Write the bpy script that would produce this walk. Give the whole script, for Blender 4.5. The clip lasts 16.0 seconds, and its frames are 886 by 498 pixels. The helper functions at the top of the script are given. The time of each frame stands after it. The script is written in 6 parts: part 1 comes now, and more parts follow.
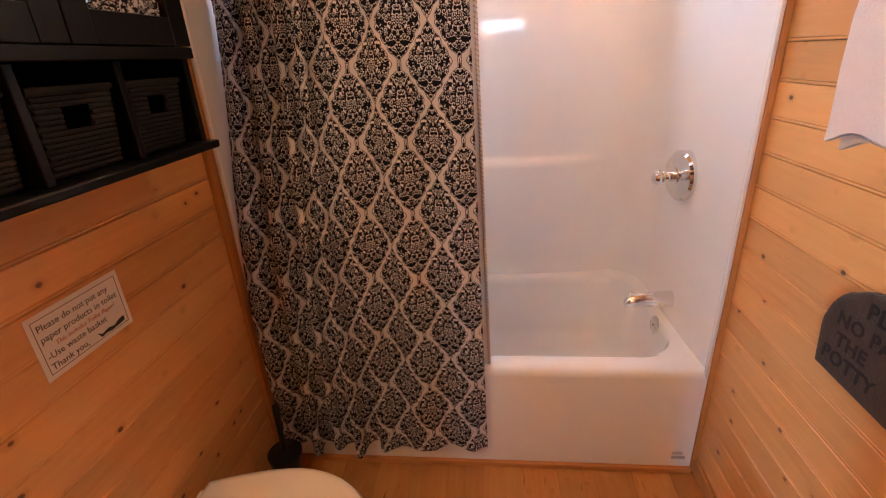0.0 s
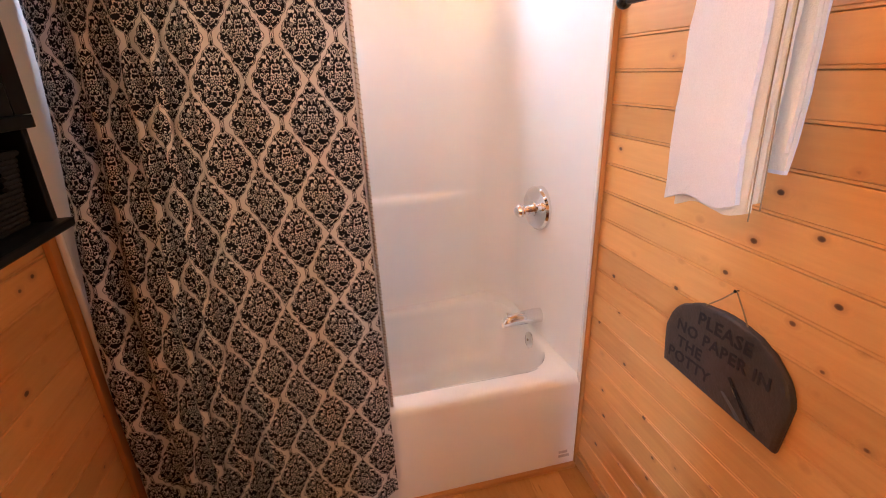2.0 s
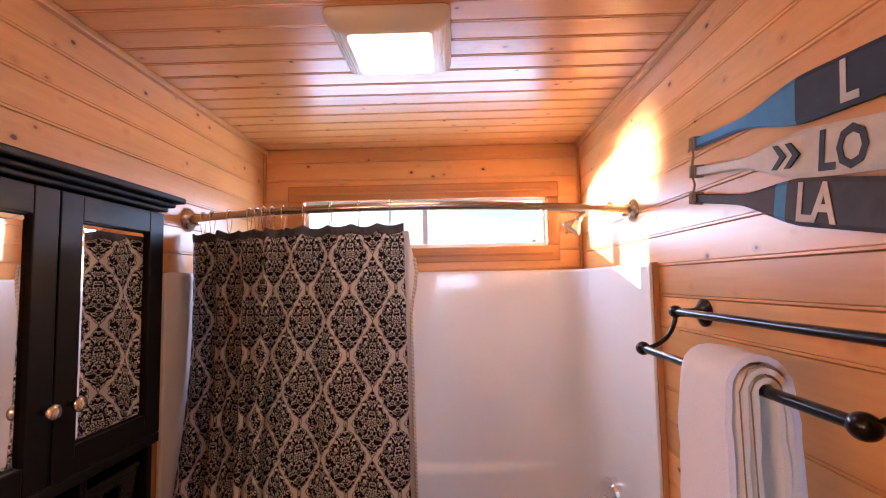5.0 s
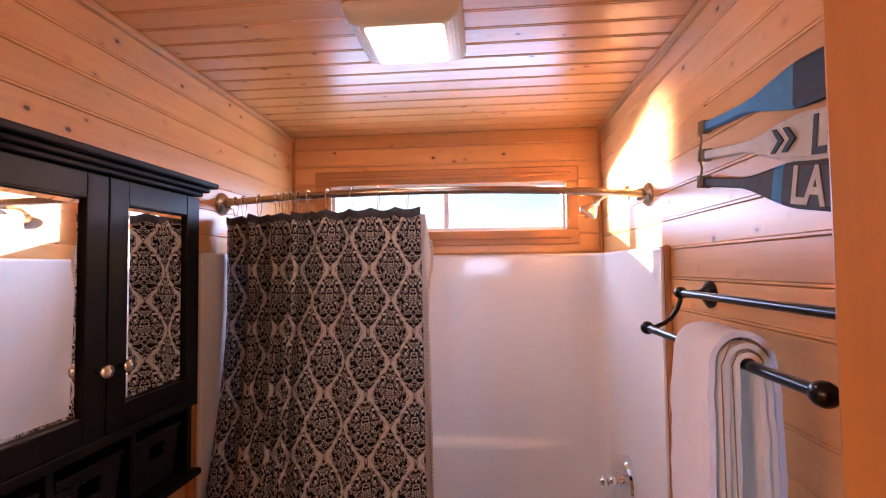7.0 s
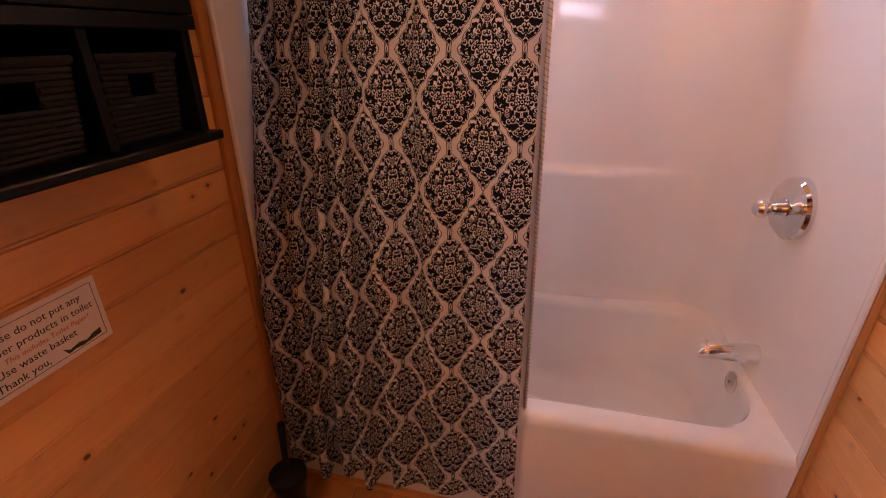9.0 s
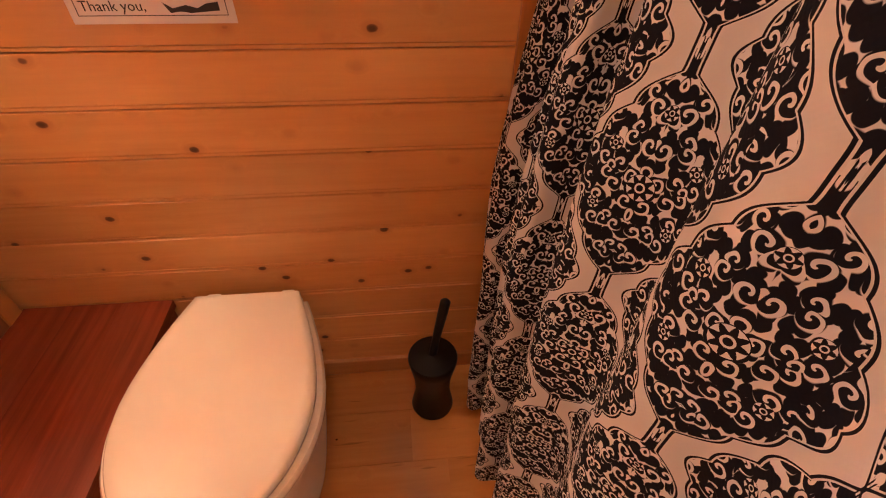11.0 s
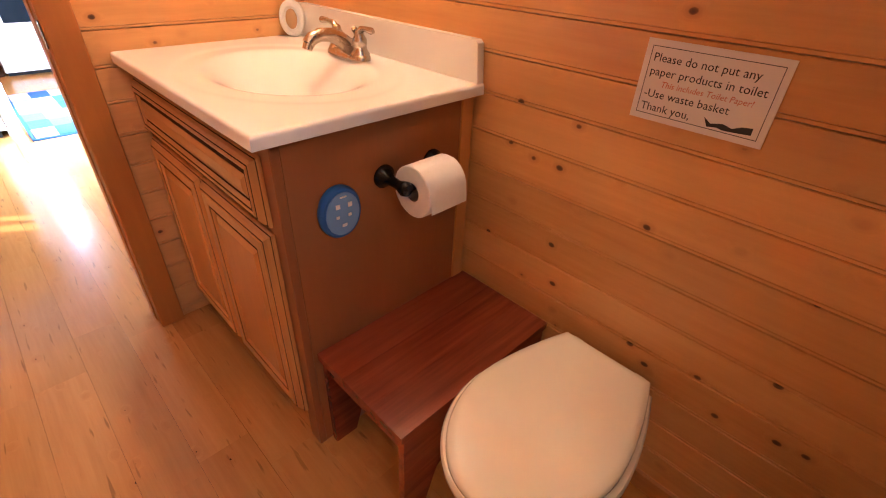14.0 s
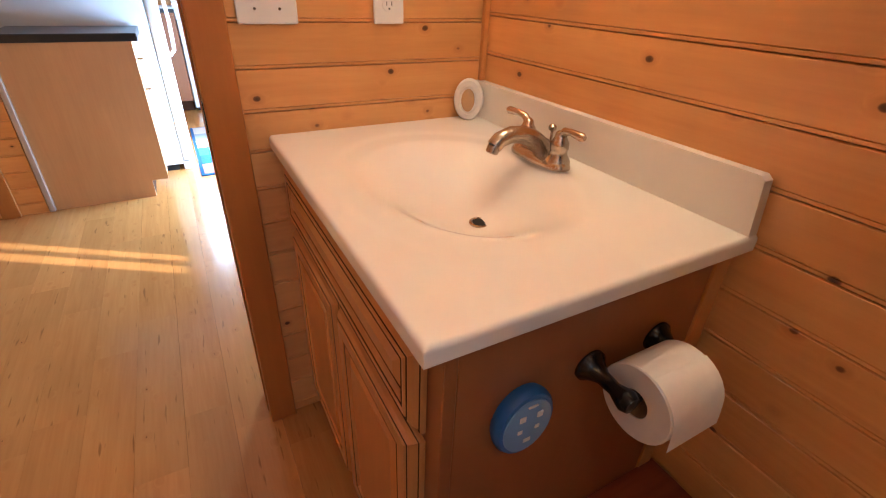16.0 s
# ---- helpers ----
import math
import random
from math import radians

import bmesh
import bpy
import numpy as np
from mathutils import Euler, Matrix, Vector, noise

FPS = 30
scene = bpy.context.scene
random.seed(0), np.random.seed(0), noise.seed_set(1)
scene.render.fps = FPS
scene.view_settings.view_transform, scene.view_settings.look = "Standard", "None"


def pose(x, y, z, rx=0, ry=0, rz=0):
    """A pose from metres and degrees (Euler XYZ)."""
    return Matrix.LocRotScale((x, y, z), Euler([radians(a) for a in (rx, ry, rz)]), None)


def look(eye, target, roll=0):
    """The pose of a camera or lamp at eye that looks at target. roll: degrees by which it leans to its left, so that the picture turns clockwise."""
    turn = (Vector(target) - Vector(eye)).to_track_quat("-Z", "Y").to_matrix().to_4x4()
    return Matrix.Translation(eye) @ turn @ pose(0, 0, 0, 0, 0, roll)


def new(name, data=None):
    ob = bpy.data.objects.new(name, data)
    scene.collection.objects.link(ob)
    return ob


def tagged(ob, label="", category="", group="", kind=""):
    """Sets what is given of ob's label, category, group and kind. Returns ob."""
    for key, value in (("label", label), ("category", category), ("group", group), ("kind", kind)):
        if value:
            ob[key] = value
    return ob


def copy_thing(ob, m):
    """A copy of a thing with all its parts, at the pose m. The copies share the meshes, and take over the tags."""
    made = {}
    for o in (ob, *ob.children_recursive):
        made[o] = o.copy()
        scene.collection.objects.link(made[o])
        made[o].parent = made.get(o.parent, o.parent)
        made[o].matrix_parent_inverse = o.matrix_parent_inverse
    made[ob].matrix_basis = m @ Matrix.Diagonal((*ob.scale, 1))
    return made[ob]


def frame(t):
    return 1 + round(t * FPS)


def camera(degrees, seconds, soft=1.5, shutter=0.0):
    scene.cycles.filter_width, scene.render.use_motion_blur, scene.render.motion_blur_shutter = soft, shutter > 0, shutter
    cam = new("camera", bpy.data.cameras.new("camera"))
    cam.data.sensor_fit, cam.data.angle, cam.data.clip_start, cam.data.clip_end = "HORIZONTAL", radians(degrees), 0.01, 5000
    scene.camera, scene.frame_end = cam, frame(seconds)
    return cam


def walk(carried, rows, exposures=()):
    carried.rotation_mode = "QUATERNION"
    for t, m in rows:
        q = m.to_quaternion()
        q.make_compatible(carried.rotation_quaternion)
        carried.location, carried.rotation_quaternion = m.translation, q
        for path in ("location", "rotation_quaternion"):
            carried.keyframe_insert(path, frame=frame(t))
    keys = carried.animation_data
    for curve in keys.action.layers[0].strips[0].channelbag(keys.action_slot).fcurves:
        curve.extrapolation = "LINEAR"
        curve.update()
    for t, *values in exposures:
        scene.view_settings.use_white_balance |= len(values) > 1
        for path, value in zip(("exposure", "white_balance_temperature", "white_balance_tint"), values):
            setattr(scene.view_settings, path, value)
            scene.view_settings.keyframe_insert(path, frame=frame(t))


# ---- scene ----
cam = camera(87.8, 16.0, soft=1.1)
PATH = [
    (0, (0.818, -1.271, 1.402), (0.607, 0.562, 0.629), -3.3),
    (0.5, (0.756, -1.249, 1.364), (0.878, 0.554, 0.508), -3.0),
    (1, (0.72, -1.262, 1.366), (1.072, 0.487, 0.462), -2.1),
    (1.5, (0.694, -1.267, 1.411), (1.113, 0.485, 0.542), -2.1),
    (2, (0.698, -1.263, 1.496), (1.124, 0.553, 0.776), -1.9),
    (2.5, (0.705, -1.23, 1.566), (1.119, 0.646, 1.008), -1.7),
    (3, (0.721, -1.214, 1.635), (1.126, 0.705, 1.244), -2.0),
    (3.5, (0.735, -1.233, 1.686), (1.093, 0.722, 1.463), -1.5),
    (4, (0.776, -1.293, 1.756), (0.96, 0.699, 1.744), -1.7),
    (4.2, (0.822, -1.335, 1.784), (0.891, 0.662, 1.858), -1.6),
    (6.3, (0.95, -1.423, 1.804), (0.849, 0.568, 1.964), -0.6),
    (6.5, (0.958, -1.438, 1.801), (0.838, 0.552, 1.96), -0.4),
    (7, (0.964, -1.447, 1.786), (0.785, 0.543, 1.864), -0.6),
    (7.5, (0.963, -1.439, 1.734), (0.667, 0.535, 1.608), -1.1),
    (8, (0.961, -1.375, 1.638), (0.621, 0.563, 1.282), -1.2),
    (8.5, (0.93, -1.241, 1.515), (0.59, 0.641, 0.928), -1.4),
    (8.7, (0.874, -1.164, 1.474), (0.536, 0.675, 0.763), -0.9),
    (10.8, (0.715, -0.237, 1.081), (-0.748, 0.17, -0.22), 0.6),
    (11, (0.729, -0.223, 1.088), (-0.746, -0.044, -0.251), 1.6),
    (11.5, (0.762, -0.261, 1.082), (-0.716, -0.513, -0.24), 1.3),
    (12, (0.785, -0.294, 1.084), (-0.656, -0.712, -0.238), 2.1),
    (12.5, (0.835, -0.269, 1.1), (-0.576, -0.864, -0.187), 2.2),
    (13, (0.857, -0.257, 1.11), (-0.508, -1.028, -0.131), 2.2),
    (13.5, (0.847, -0.278, 1.118), (-0.454, -1.235, -0.061), 2.3),
    (14, (0.838, -0.304, 1.133), (-0.357, -1.459, 0.021), 2.7),
    (14.5, (0.831, -0.362, 1.155), (-0.252, -1.675, 0.105), 3.0),
    (15, (0.787, -0.453, 1.163), (-0.207, -1.854, 0.14), 3.4),
    (15.5, (0.73, -0.599, 1.161), (-0.223, -2.028, 0.138), 3.0),
    (16, (0.716, -0.706, 1.175), (-0.146, -2.208, 0.175), 2.4),
]
# seconds, stops, kelvin, tint
EXPOSURE = [(0, 2.82, 6500, 14), (1.5, 3.08, 6500, 12), (2.5, 2.98, 6400, 12), (3.0, 2.82, 6300, 16), (3.5, 2.5, 6200, 22), (4.2, 2.3, 6200, 24), (7.0, 2.1, 6100, 30), (7.5, 2.1, 6000, 30), (8.0, 1.95, 6300, 34), (8.5, 2.05, 6950, 40),
            (8.7, 2.15, 7050, 40), (10.8, 3.45, 7200, 33), (12.5, 3.48, 7300, 34), (13.0, 3.38, 7100, 29), (14.5, 3.05, 6050, 13), (16.0, 2.52, 5750, 6)]
walk(cam, [(t, look(eye, target, roll)) for t, eye, target, roll in PATH], exposures=EXPOSURE)

# ---------------------------------------------------------------- light
SUN_EL, SUN_DIR = radians(9.0), Vector((1.32, -0.85, 0)).normalized()
world = bpy.data.worlds.new("sky")
scene.world = world
world.use_nodes = True
_wn = world.node_tree.nodes
_sky = _wn.new("ShaderNodeTexSky")
_sky.sky_type, _sky.sun_disc, _sky.sun_elevation = "NISHITA", False, SUN_EL
_sky.dust_density, _sky.ozone_density = 0.4, 2.0
_sky.sun_rotation = math.atan2(-SUN_DIR.x, -SUN_DIR.y)
_wn["Background"].inputs[1].default_value = 0.1
world.node_tree.links.new(_sky.outputs[0], _wn["Background"].inputs[0])


def sun_light():
    d = bpy.data.lights.new("sun", "SUN")
    d.energy, d.angle, d.color = 5.0, radians(0.6), (1.0, 0.9, 0.78)
    way = SUN_DIR * math.cos(SUN_EL) - Vector((0, 0, math.sin(SUN_EL)))
    new("sun", d).matrix_world = look((-6, 5, 4), Vector((-6, 5, 4)) + way)


def area_light(name, eye, target, sx, sy, watts, colour):
    d = bpy.data.lights.new(name, "AREA")
    d.shape, d.size, d.size_y, d.energy, d.color = "RECTANGLE", sx, sy, watts, colour
    new(name, d).matrix_world = look(eye, target)


def bulb_light(name, at, watts, colour):
    d = bpy.data.lights.new(name, "POINT")
    d.shadow_soft_size, d.energy, d.color = 0.045, watts, colour
    new(name, d).location = at


sun_light()
area_light("ceiling_lamp_light", (0.765, -0.20, 2.395), (0.765, -0.199, 0), 0.2, 0.2, 0.26, (1.0, 0.75, 0.49))
for _y in (-1.60, -1.40, -1.20):
    bulb_light("vanity_bulb_light", (0.16, _y, 1.985), 1.0, (1.0, 0.77, 0.52))
area_light("low_sun_glare_light", Vector((0.78, 0.86, 2.075)) - Vector((0.84, -0.54, 0.075)) * 0.75, (0.78, 0.86, 2.075), 0.85, 0.34, 8.0, (1.0, 0.95, 0.90))
bpy.data.lights["low_sun_glare_light"].spread = radians(11)
area_light("window_daylight", (0.78, 0.86, 2.08), (0.78, 0.0, 1.75), 1.12, 0.22, 3.8, (0.52, 0.72, 1.0))
# added fill lamp in the unseen low opening, brightens refrigerator and floor
area_light("added_low_window_light", (-0.26, -3.97, 0.46), (1.0, -3.97, 0.4), 0.74, 0.72, 33, (0.45, 0.68, 1.0))
# added fill lamp in the made-up end window, brightens the kitchen
area_light("added_end_window_light", (1.0, -6.45, 1.54), (1.0, -3.0, 0.8), 0.86, 0.78, 20, (0.62, 0.79, 1.0))

# ---------------------------------------------------------------- helpers
ORIGIN = {}


def thing(name, label, category, loc=(0, 0, 0), group="", kind=""):
    ob = new(name)
    ob.empty_display_size = 0.05
    ob.location = loc
    ORIGIN[name if ob.name == name else ob.name] = Vector(loc)
    return tagged(ob, label, category, group, kind)


def origin(ob):
    o = Vector((0, 0, 0))
    while ob:
        o += Vector(ob.location)
        ob = ob.parent
    return o


def part(name, bm, material, parent=None, label="", smooth=None, kind=""):
    """Links a bmesh, whose points are in world metres, as one mesh; smooth: the angle under which edges are shaded smooth."""
    bmesh.ops.recalc_face_normals(bm, faces=bm.faces)
    if smooth:
        for f in bm.faces:
            f.smooth = True
        for e in bm.edges:
            e.smooth = len(e.link_faces) == 2 and e.calc_face_angle(9) < radians(smooth)
    if parent:
        bmesh.ops.translate(bm, verts=bm.verts, vec=-origin(parent))
    me = bpy.data.meshes.new(name)
    bm.to_mesh(me)
    bm.free()
    me.materials.append(material)
    ob = new(name, me)
    ob.parent = parent
    return tagged(ob, label, kind=kind)


def single(name, bm, material, label, category, smooth=None, kind="", group=""):
    return tagged(part(name, bm, material, None, label, smooth, kind), label, category, group, kind)


def box(bm, x0, x1, y0, y1, z0, z1, bev=0.0, seg=2, m=None):
    r = bmesh.ops.create_cube(bm, size=1.0)
    vs = r["verts"]
    for v in vs:
        v.co = Vector((x0 + (v.co.x + 0.5) * (x1 - x0), y0 + (v.co.y + 0.5) * (y1 - y0), z0 + (v.co.z + 0.5) * (z1 - z0)))
    if bev:
        es = {e for v in vs for e in v.link_edges}
        r = bmesh.ops.bevel(bm, geom=list(es), offset=bev, segments=seg, affect="EDGES", profile=0.5)
        vs = list({v for f in r["faces"] for v in f.verts} | {v for v in vs if v.is_valid})
    if m:
        bmesh.ops.transform(bm, matrix=m, verts=vs)
    return bm


def B(*a, **k):
    return box(bmesh.new(), *a, **k)


def ring_faces(bm, rings, closed=True, cap=True):
    n = len(rings[0])
    for a, b in zip(rings, rings[1:]):
        for i in range(n if closed else n - 1):
            j = (i + 1) % n
            try:
                bm.faces.new((a[i], a[j], b[j], b[i]))
            except ValueError:
                pass
    if cap and closed:
        bm.faces.new(rings[0][::-1])
        bm.faces.new(rings[-1])


def tube(bm, pts, r, n=10, cap=True):
    """A round tube along pts; r: one radius or one for each point."""
    pts = [Vector(p) for p in pts]
    rs = r if isinstance(r, (list, tuple)) else [r] * len(pts)
    rings, up = [], None
    for i, p in enumerate(pts):
        d = (pts[min(i + 1, len(pts) - 1)] - pts[max(i - 1, 0)]).normalized()
        if up is None:
            up = Vector((0, 0, 1)) if abs(d.z) < 0.9 else Vector((1, 0, 0))
        s = d.cross(up).normalized()
        up = s.cross(d).normalized()
        rings.append([bm.verts.new(p + rs[i] * (math.cos(a) * s + math.sin(a) * up)) for a in [2 * math.pi * k / n for k in range(n)]])
    ring_faces(bm, rings, cap=cap)
    return bm


def lathe(bm, profile, base, axis=(0, 0, 1), n=24, sx=1.0, sy=1.0):
    """Turns (radius, height) pairs about axis from base."""
    q = Vector((0, 0, 1)).rotation_difference(Vector(axis).normalized()).to_matrix()
    rings = []
    for r, h in profile:
        r = max(r, 0.0002)
        rings.append([bm.verts.new(Vector(base) + q @ Vector((r * sx * math.cos(a), r * sy * math.sin(a), h))) for a in [2 * math.pi * k / n for k in range(n)]])
    ring_faces(bm, rings)
    return bm


def loft(bm, loops, cap=True):
    """Joins loops of points, one above another."""
    ring_faces(bm, [[bm.verts.new(p) for p in lp] for lp in loops], cap=cap)
    return bm


def prism(bm, outline, m, depth):
    """An outline in x, y pushed along z by depth, then set by the matrix m."""
    a = [bm.verts.new(m @ Vector((x, y, 0))) for x, y in outline]
    b = [bm.verts.new(m @ Vector((x, y, depth))) for x, y in outline]
    ring_faces(bm, [a, b])
    return bm


def basis(o, ex, ey, ez):
    m = Matrix((ex, ey, ez)).transposed().to_4x4()
    m.translation = o
    return m


# ---------------------------------------------------------------- materials
def mat(name):
    m = bpy.data.materials.new(name)
    m.use_nodes = True
    return m, m.node_tree.nodes, m.node_tree.links, m.node_tree.nodes["Principled BSDF"]


class G:
    """Short node writing."""

    def __init__(self, name):
        self.m, self.n, self.l, self.p = mat(name)

    def put(self, sock, v):
        if hasattr(v, "links"):
            self.l.new(v, sock)
        else:
            sock.default_value = v

    def math(self, op, a, b=0.0, c=0.0):
        k = self.n.new("ShaderNodeMath")
        k.operation = op
        for s, v in zip(k.inputs, (a, b, c)):
            self.put(s, v)
        return k.outputs[0]

    def vec(self, op, a, b=(0, 0, 0)):
        k = self.n.new("ShaderNodeVectorMath")
        k.operation = op
        self.put(k.inputs[0], a)
        self.put(k.inputs[1], b)
        return k.outputs[0]

    def coord(self, which="Object"):
        return self.n.new("ShaderNodeTexCoord").outputs[which]

    def noise(self, v, scale, detail=3.0, rough=0.55, dist=0.0):
        k = self.n.new("ShaderNodeTexNoise")
        self.put(k.inputs["Vector"], v)
        for s, x in (("Scale", scale), ("Detail", detail), ("Roughness", rough), ("Distortion", dist)):
            k.inputs[s].default_value = x
        return k.outputs["Fac"]

    def voronoi(self, v, scale, feature="F1", rnd=1.0, out="Distance"):
        k = self.n.new("ShaderNodeTexVoronoi")
        k.feature = feature
        self.put(k.inputs["Vector"], v)
        k.inputs["Scale"].default_value, k.inputs["Randomness"].default_value = scale, rnd
        return k.outputs[out]

    def ramp(self, f, *stops):
        k = self.n.new("ShaderNodeValToRGB")
        e = k.color_ramp.elements
        while len(e) < len(stops):
            e.new(0.5)
        for x, (p, c) in zip(e, stops):
            x.position, x.color = p, (c, c, c, 1) if isinstance(c, (int, float)) else (*c, 1)
        self.put(k.inputs[0], f)
        return k.outputs[0]

    def mix(self, f, a, b, blend="MIX"):
        k = self.n.new("ShaderNodeMix")
        k.data_type, k.blend_type = "RGBA", blend
        self.put(k.inputs[0], f)
        self.put(k.inputs[6], a if hasattr(a, "links") else (*a, 1))
        self.put(k.inputs[7], b if hasattr(b, "links") else (*b, 1))
        return k.outputs[2]

    def step(self, v, lo, hi):
        k = self.n.new("ShaderNodeMapRange")
        k.interpolation_type = "SMOOTHSTEP"
        self.put(k.inputs[0], v)
        k.inputs[1].default_value, k.inputs[2].default_value = lo, hi
        return k.outputs[0]

    def bump(self, h, strength=0.2, dist=0.002):
        k = self.n.new("ShaderNodeBump")
        k.inputs["Strength"].default_value, k.inputs["Distance"].default_value = strength, dist
        self.put(k.inputs["Height"], h)
        self.l.new(k.outputs[0], self.p.inputs["Normal"])

    def done(self, colour=None, rough=0.5, metal=0.0, spec=None, coat=0.0, coat_rough=0.1):
        if colour is not None:
            self.put(self.p.inputs["Base Color"], colour if hasattr(colour, "links") else (*colour, 1))
        self.put(self.p.inputs["Roughness"], rough)
        self.put(self.p.inputs["Metallic"], metal)
        if spec is not None:
            self.p.inputs["Specular IOR Level"].default_value = spec
        self.p.inputs["Coat Weight"].default_value, self.p.inputs["Coat Roughness"].default_value = coat, coat_rough
        return self.m


def wood(name, light, dark, knots=0.0, rough=0.38, fine=1.0, coat=0.0, grain=0.5, along="X", relief=0.02, flecks=0.0):
    """Wood with the grain along the mesh's own x (or y, z): streaks, growth bands, knots."""
    g = G(name)
    rnd = g.n.new("ShaderNodeObjectInfo").outputs["Random"]
    isl = g.n.new("ShaderNodeNewGeometry").outputs["Random Per Island"]
    k = g.n.new("ShaderNodeCombineXYZ")
    r = g.math("ADD", g.math("MULTIPLY", rnd, 41.0), g.math("MULTIPLY", isl, 23.0))
    g.put(k.inputs[0], r), g.put(k.inputs[1], g.math("MULTIPLY", r, 0.37)), g.put(k.inputs[2], g.math("MULTIPLY", r, 1.7))
    base = g.vec("ADD", g.coord("Object"), k.outputs[0])
    st = {"X": (0.06, 1, 1), "Y": (1, 0.06, 1), "Z": (1, 1, 0.06)}[along]
    st2 = {"X": (0.12, 1, 1), "Y": (1, 0.12, 1), "Z": (1, 1, 0.12)}[along]
    kn = {"X": (0.72, 1, 1), "Y": (1, 0.72, 1), "Z": (1, 1, 0.72)}[along]
    warp = None
    kmask = None
    if knots:
        v = g.voronoi(g.vec("MULTIPLY", base, kn), 15.0, rnd=1.0)
        wob = g.math("ADD", v, g.math("MULTIPLY", g.math("SUBTRACT", g.noise(base, 60, 2), 0.5), 0.05))
        kmask = g.math("MULTIPLY", g.step(wob, 0.125 * knots, 0.085 * knots), 0.92)
        halo = g.step(v, 0.34, 0.08)
        warp = g.math("MULTIPLY", halo, 0.02)
    gb = g.vec("MULTIPLY", base, st)
    if warp is not None:
        gb = g.vec("ADD", gb, warp)
    a = g.noise(gb, 85 * fine, 4, 0.6)
    b = g.noise(g.vec("MULTIPLY", base, st2), 16 * fine, 3, 0.55, 0.6)
    c = g.noise(base, 3.0, 2)
    f = g.math("ADD", g.math("MULTIPLY", a, 0.5), g.math("MULTIPLY", b, 0.5))
    f = g.step(f, 0.5 - grain * 0.45, 0.5 + grain * 0.45)
    col = g.mix(f, dark, light)
    if flecks:
        fk = g.step(g.noise(g.vec("MULTIPLY", base, st2), 70, 2, 0.5), 0.66, 0.74)
        col = g.mix(g.math("MULTIPLY", fk, flecks), col, tuple(x * 0.35 for x in dark))
    own = g.math("FRACT", g.math("MULTIPLY", g.math("ADD", rnd, isl), 7.31))
    col = g.mix(g.math("MULTIPLY", own, 0.25), col, (light[0] * 1.05, light[1] * 1.2, light[2] * 1.35))
    tone = g.math("ADD", 0.78, g.math("ADD", g.math("MULTIPLY", rnd, 0.2), g.math("MULTIPLY", c, 0.24)))
    cc = g.n.new("ShaderNodeCombineColor")
    col = g.mix(1.0, col, cc.outputs[0], "MULTIPLY")
    for i in range(3):
        g.put(cc.inputs[i], tone)
    if knots:
        core = g.mix(g.step(v, 0.03, 0.10), (0.045, 0.014, 0.005), g.mix(g.noise(base, 140, 2), (0.11, 0.036, 0.011), (0.24, 0.085, 0.025)))
        col = g.mix(g.math("MULTIPLY", g.step(v, 0.24, 0.1), 0.35), col, (0.42, 0.17, 0.05))
        col = g.mix(kmask, col, core)
    if relief:
        g.bump(g.math("ADD", a, g.math("MULTIPLY", b, 0.4)), relief, 0.001)
    return g.done(col, g.math("ADD", rough, g.math("MULTIPLY", c, 0.1)), coat=coat, coat_rough=0.18)


def paint(name, colour, rough=0.4, var=0.06, scale=14, metal=0.0, bump=0.0, coat=0.0, spec=None):
    """A plain surface with slight cloudiness and unevenness in the gloss."""
    g = G(name)
    o = g.coord("Object")
    n, f = g.noise(o, scale, 4), g.noise(o, scale * 9, 3)
    lo = tuple(max(0, c * (1 - var * 2)) for c in colour)
    col = g.mix(n, lo, tuple(min(1, c * (1 + var)) for c in colour))
    if bump:
        g.bump(f, bump, 0.001)
    return g.done(col, g.math("ADD", rough - 0.05, g.math("MULTIPLY", f, 0.1)), metal, spec, coat)


PINE = wood("varnished_pine", (0.74, 0.375, 0.13), (0.60, 0.265, 0.076), knots=0.85, rough=0.27, grain=0.75, relief=0.05)
PINE_CEILING = wood("ceiling_pine", (0.66, 0.32, 0.105), (0.52, 0.22, 0.06), knots=0.75, rough=0.25, grain=0.75)
PINE_TRIM = wood("pine_trim", (0.54, 0.23, 0.06), (0.42, 0.16, 0.04), rough=0.34, grain=0.8, along="Z")
PINE_TRIM_X = wood("pine_trim_lengthwise", (0.54, 0.23, 0.06), (0.42, 0.16, 0.04), rough=0.34, grain=0.8)
DOOR_WOOD = wood("stained_door", (0.44, 0.16, 0.03), (0.34, 0.11, 0.02), rough=0.35, grain=0.9, along="Z")
FLOOR_WOOD = wood("laminate_floor", (0.58, 0.275, 0.082), (0.42, 0.17, 0.046), knots=0.35, relief=0.0, flecks=0.6, rough=0.13, grain=0.8, fine=0.8)
MAHOGANY = wood("red_mahogany", (0.30, 0.066, 0.026), (0.085, 0.013, 0.006), rough=0.2, grain=0.75, fine=0.7)
MAPLE = wood("glazed_maple", (0.60, 0.275, 0.085), (0.48, 0.195, 0.055), rough=0.26, grain=0.9, along="Z")
MAPLE_H = wood("glazed_maple_rail", (0.36, 0.135, 0.04), (0.28, 0.1, 0.028), rough=0.3, grain=0.9, along="Y")
MAPLE_DARK = paint("dark_glaze", (0.05, 0.017, 0.006), 0.7, 0.15, spec=0.1)
SIDE_PANEL = wood("stained_side_panel", (0.30, 0.105, 0.034), (0.24, 0.08, 0.024), rough=0.36, grain=1.2, along="Z")
ACRYLIC = paint("white_acrylic", (0.80, 0.77, 0.75), 0.075, 0.015, 3, spec=0.22)
PORCELAIN = paint("white_ceramic", (0.77, 0.70, 0.57), 0.075, 0.015, 4, coat=0.3)
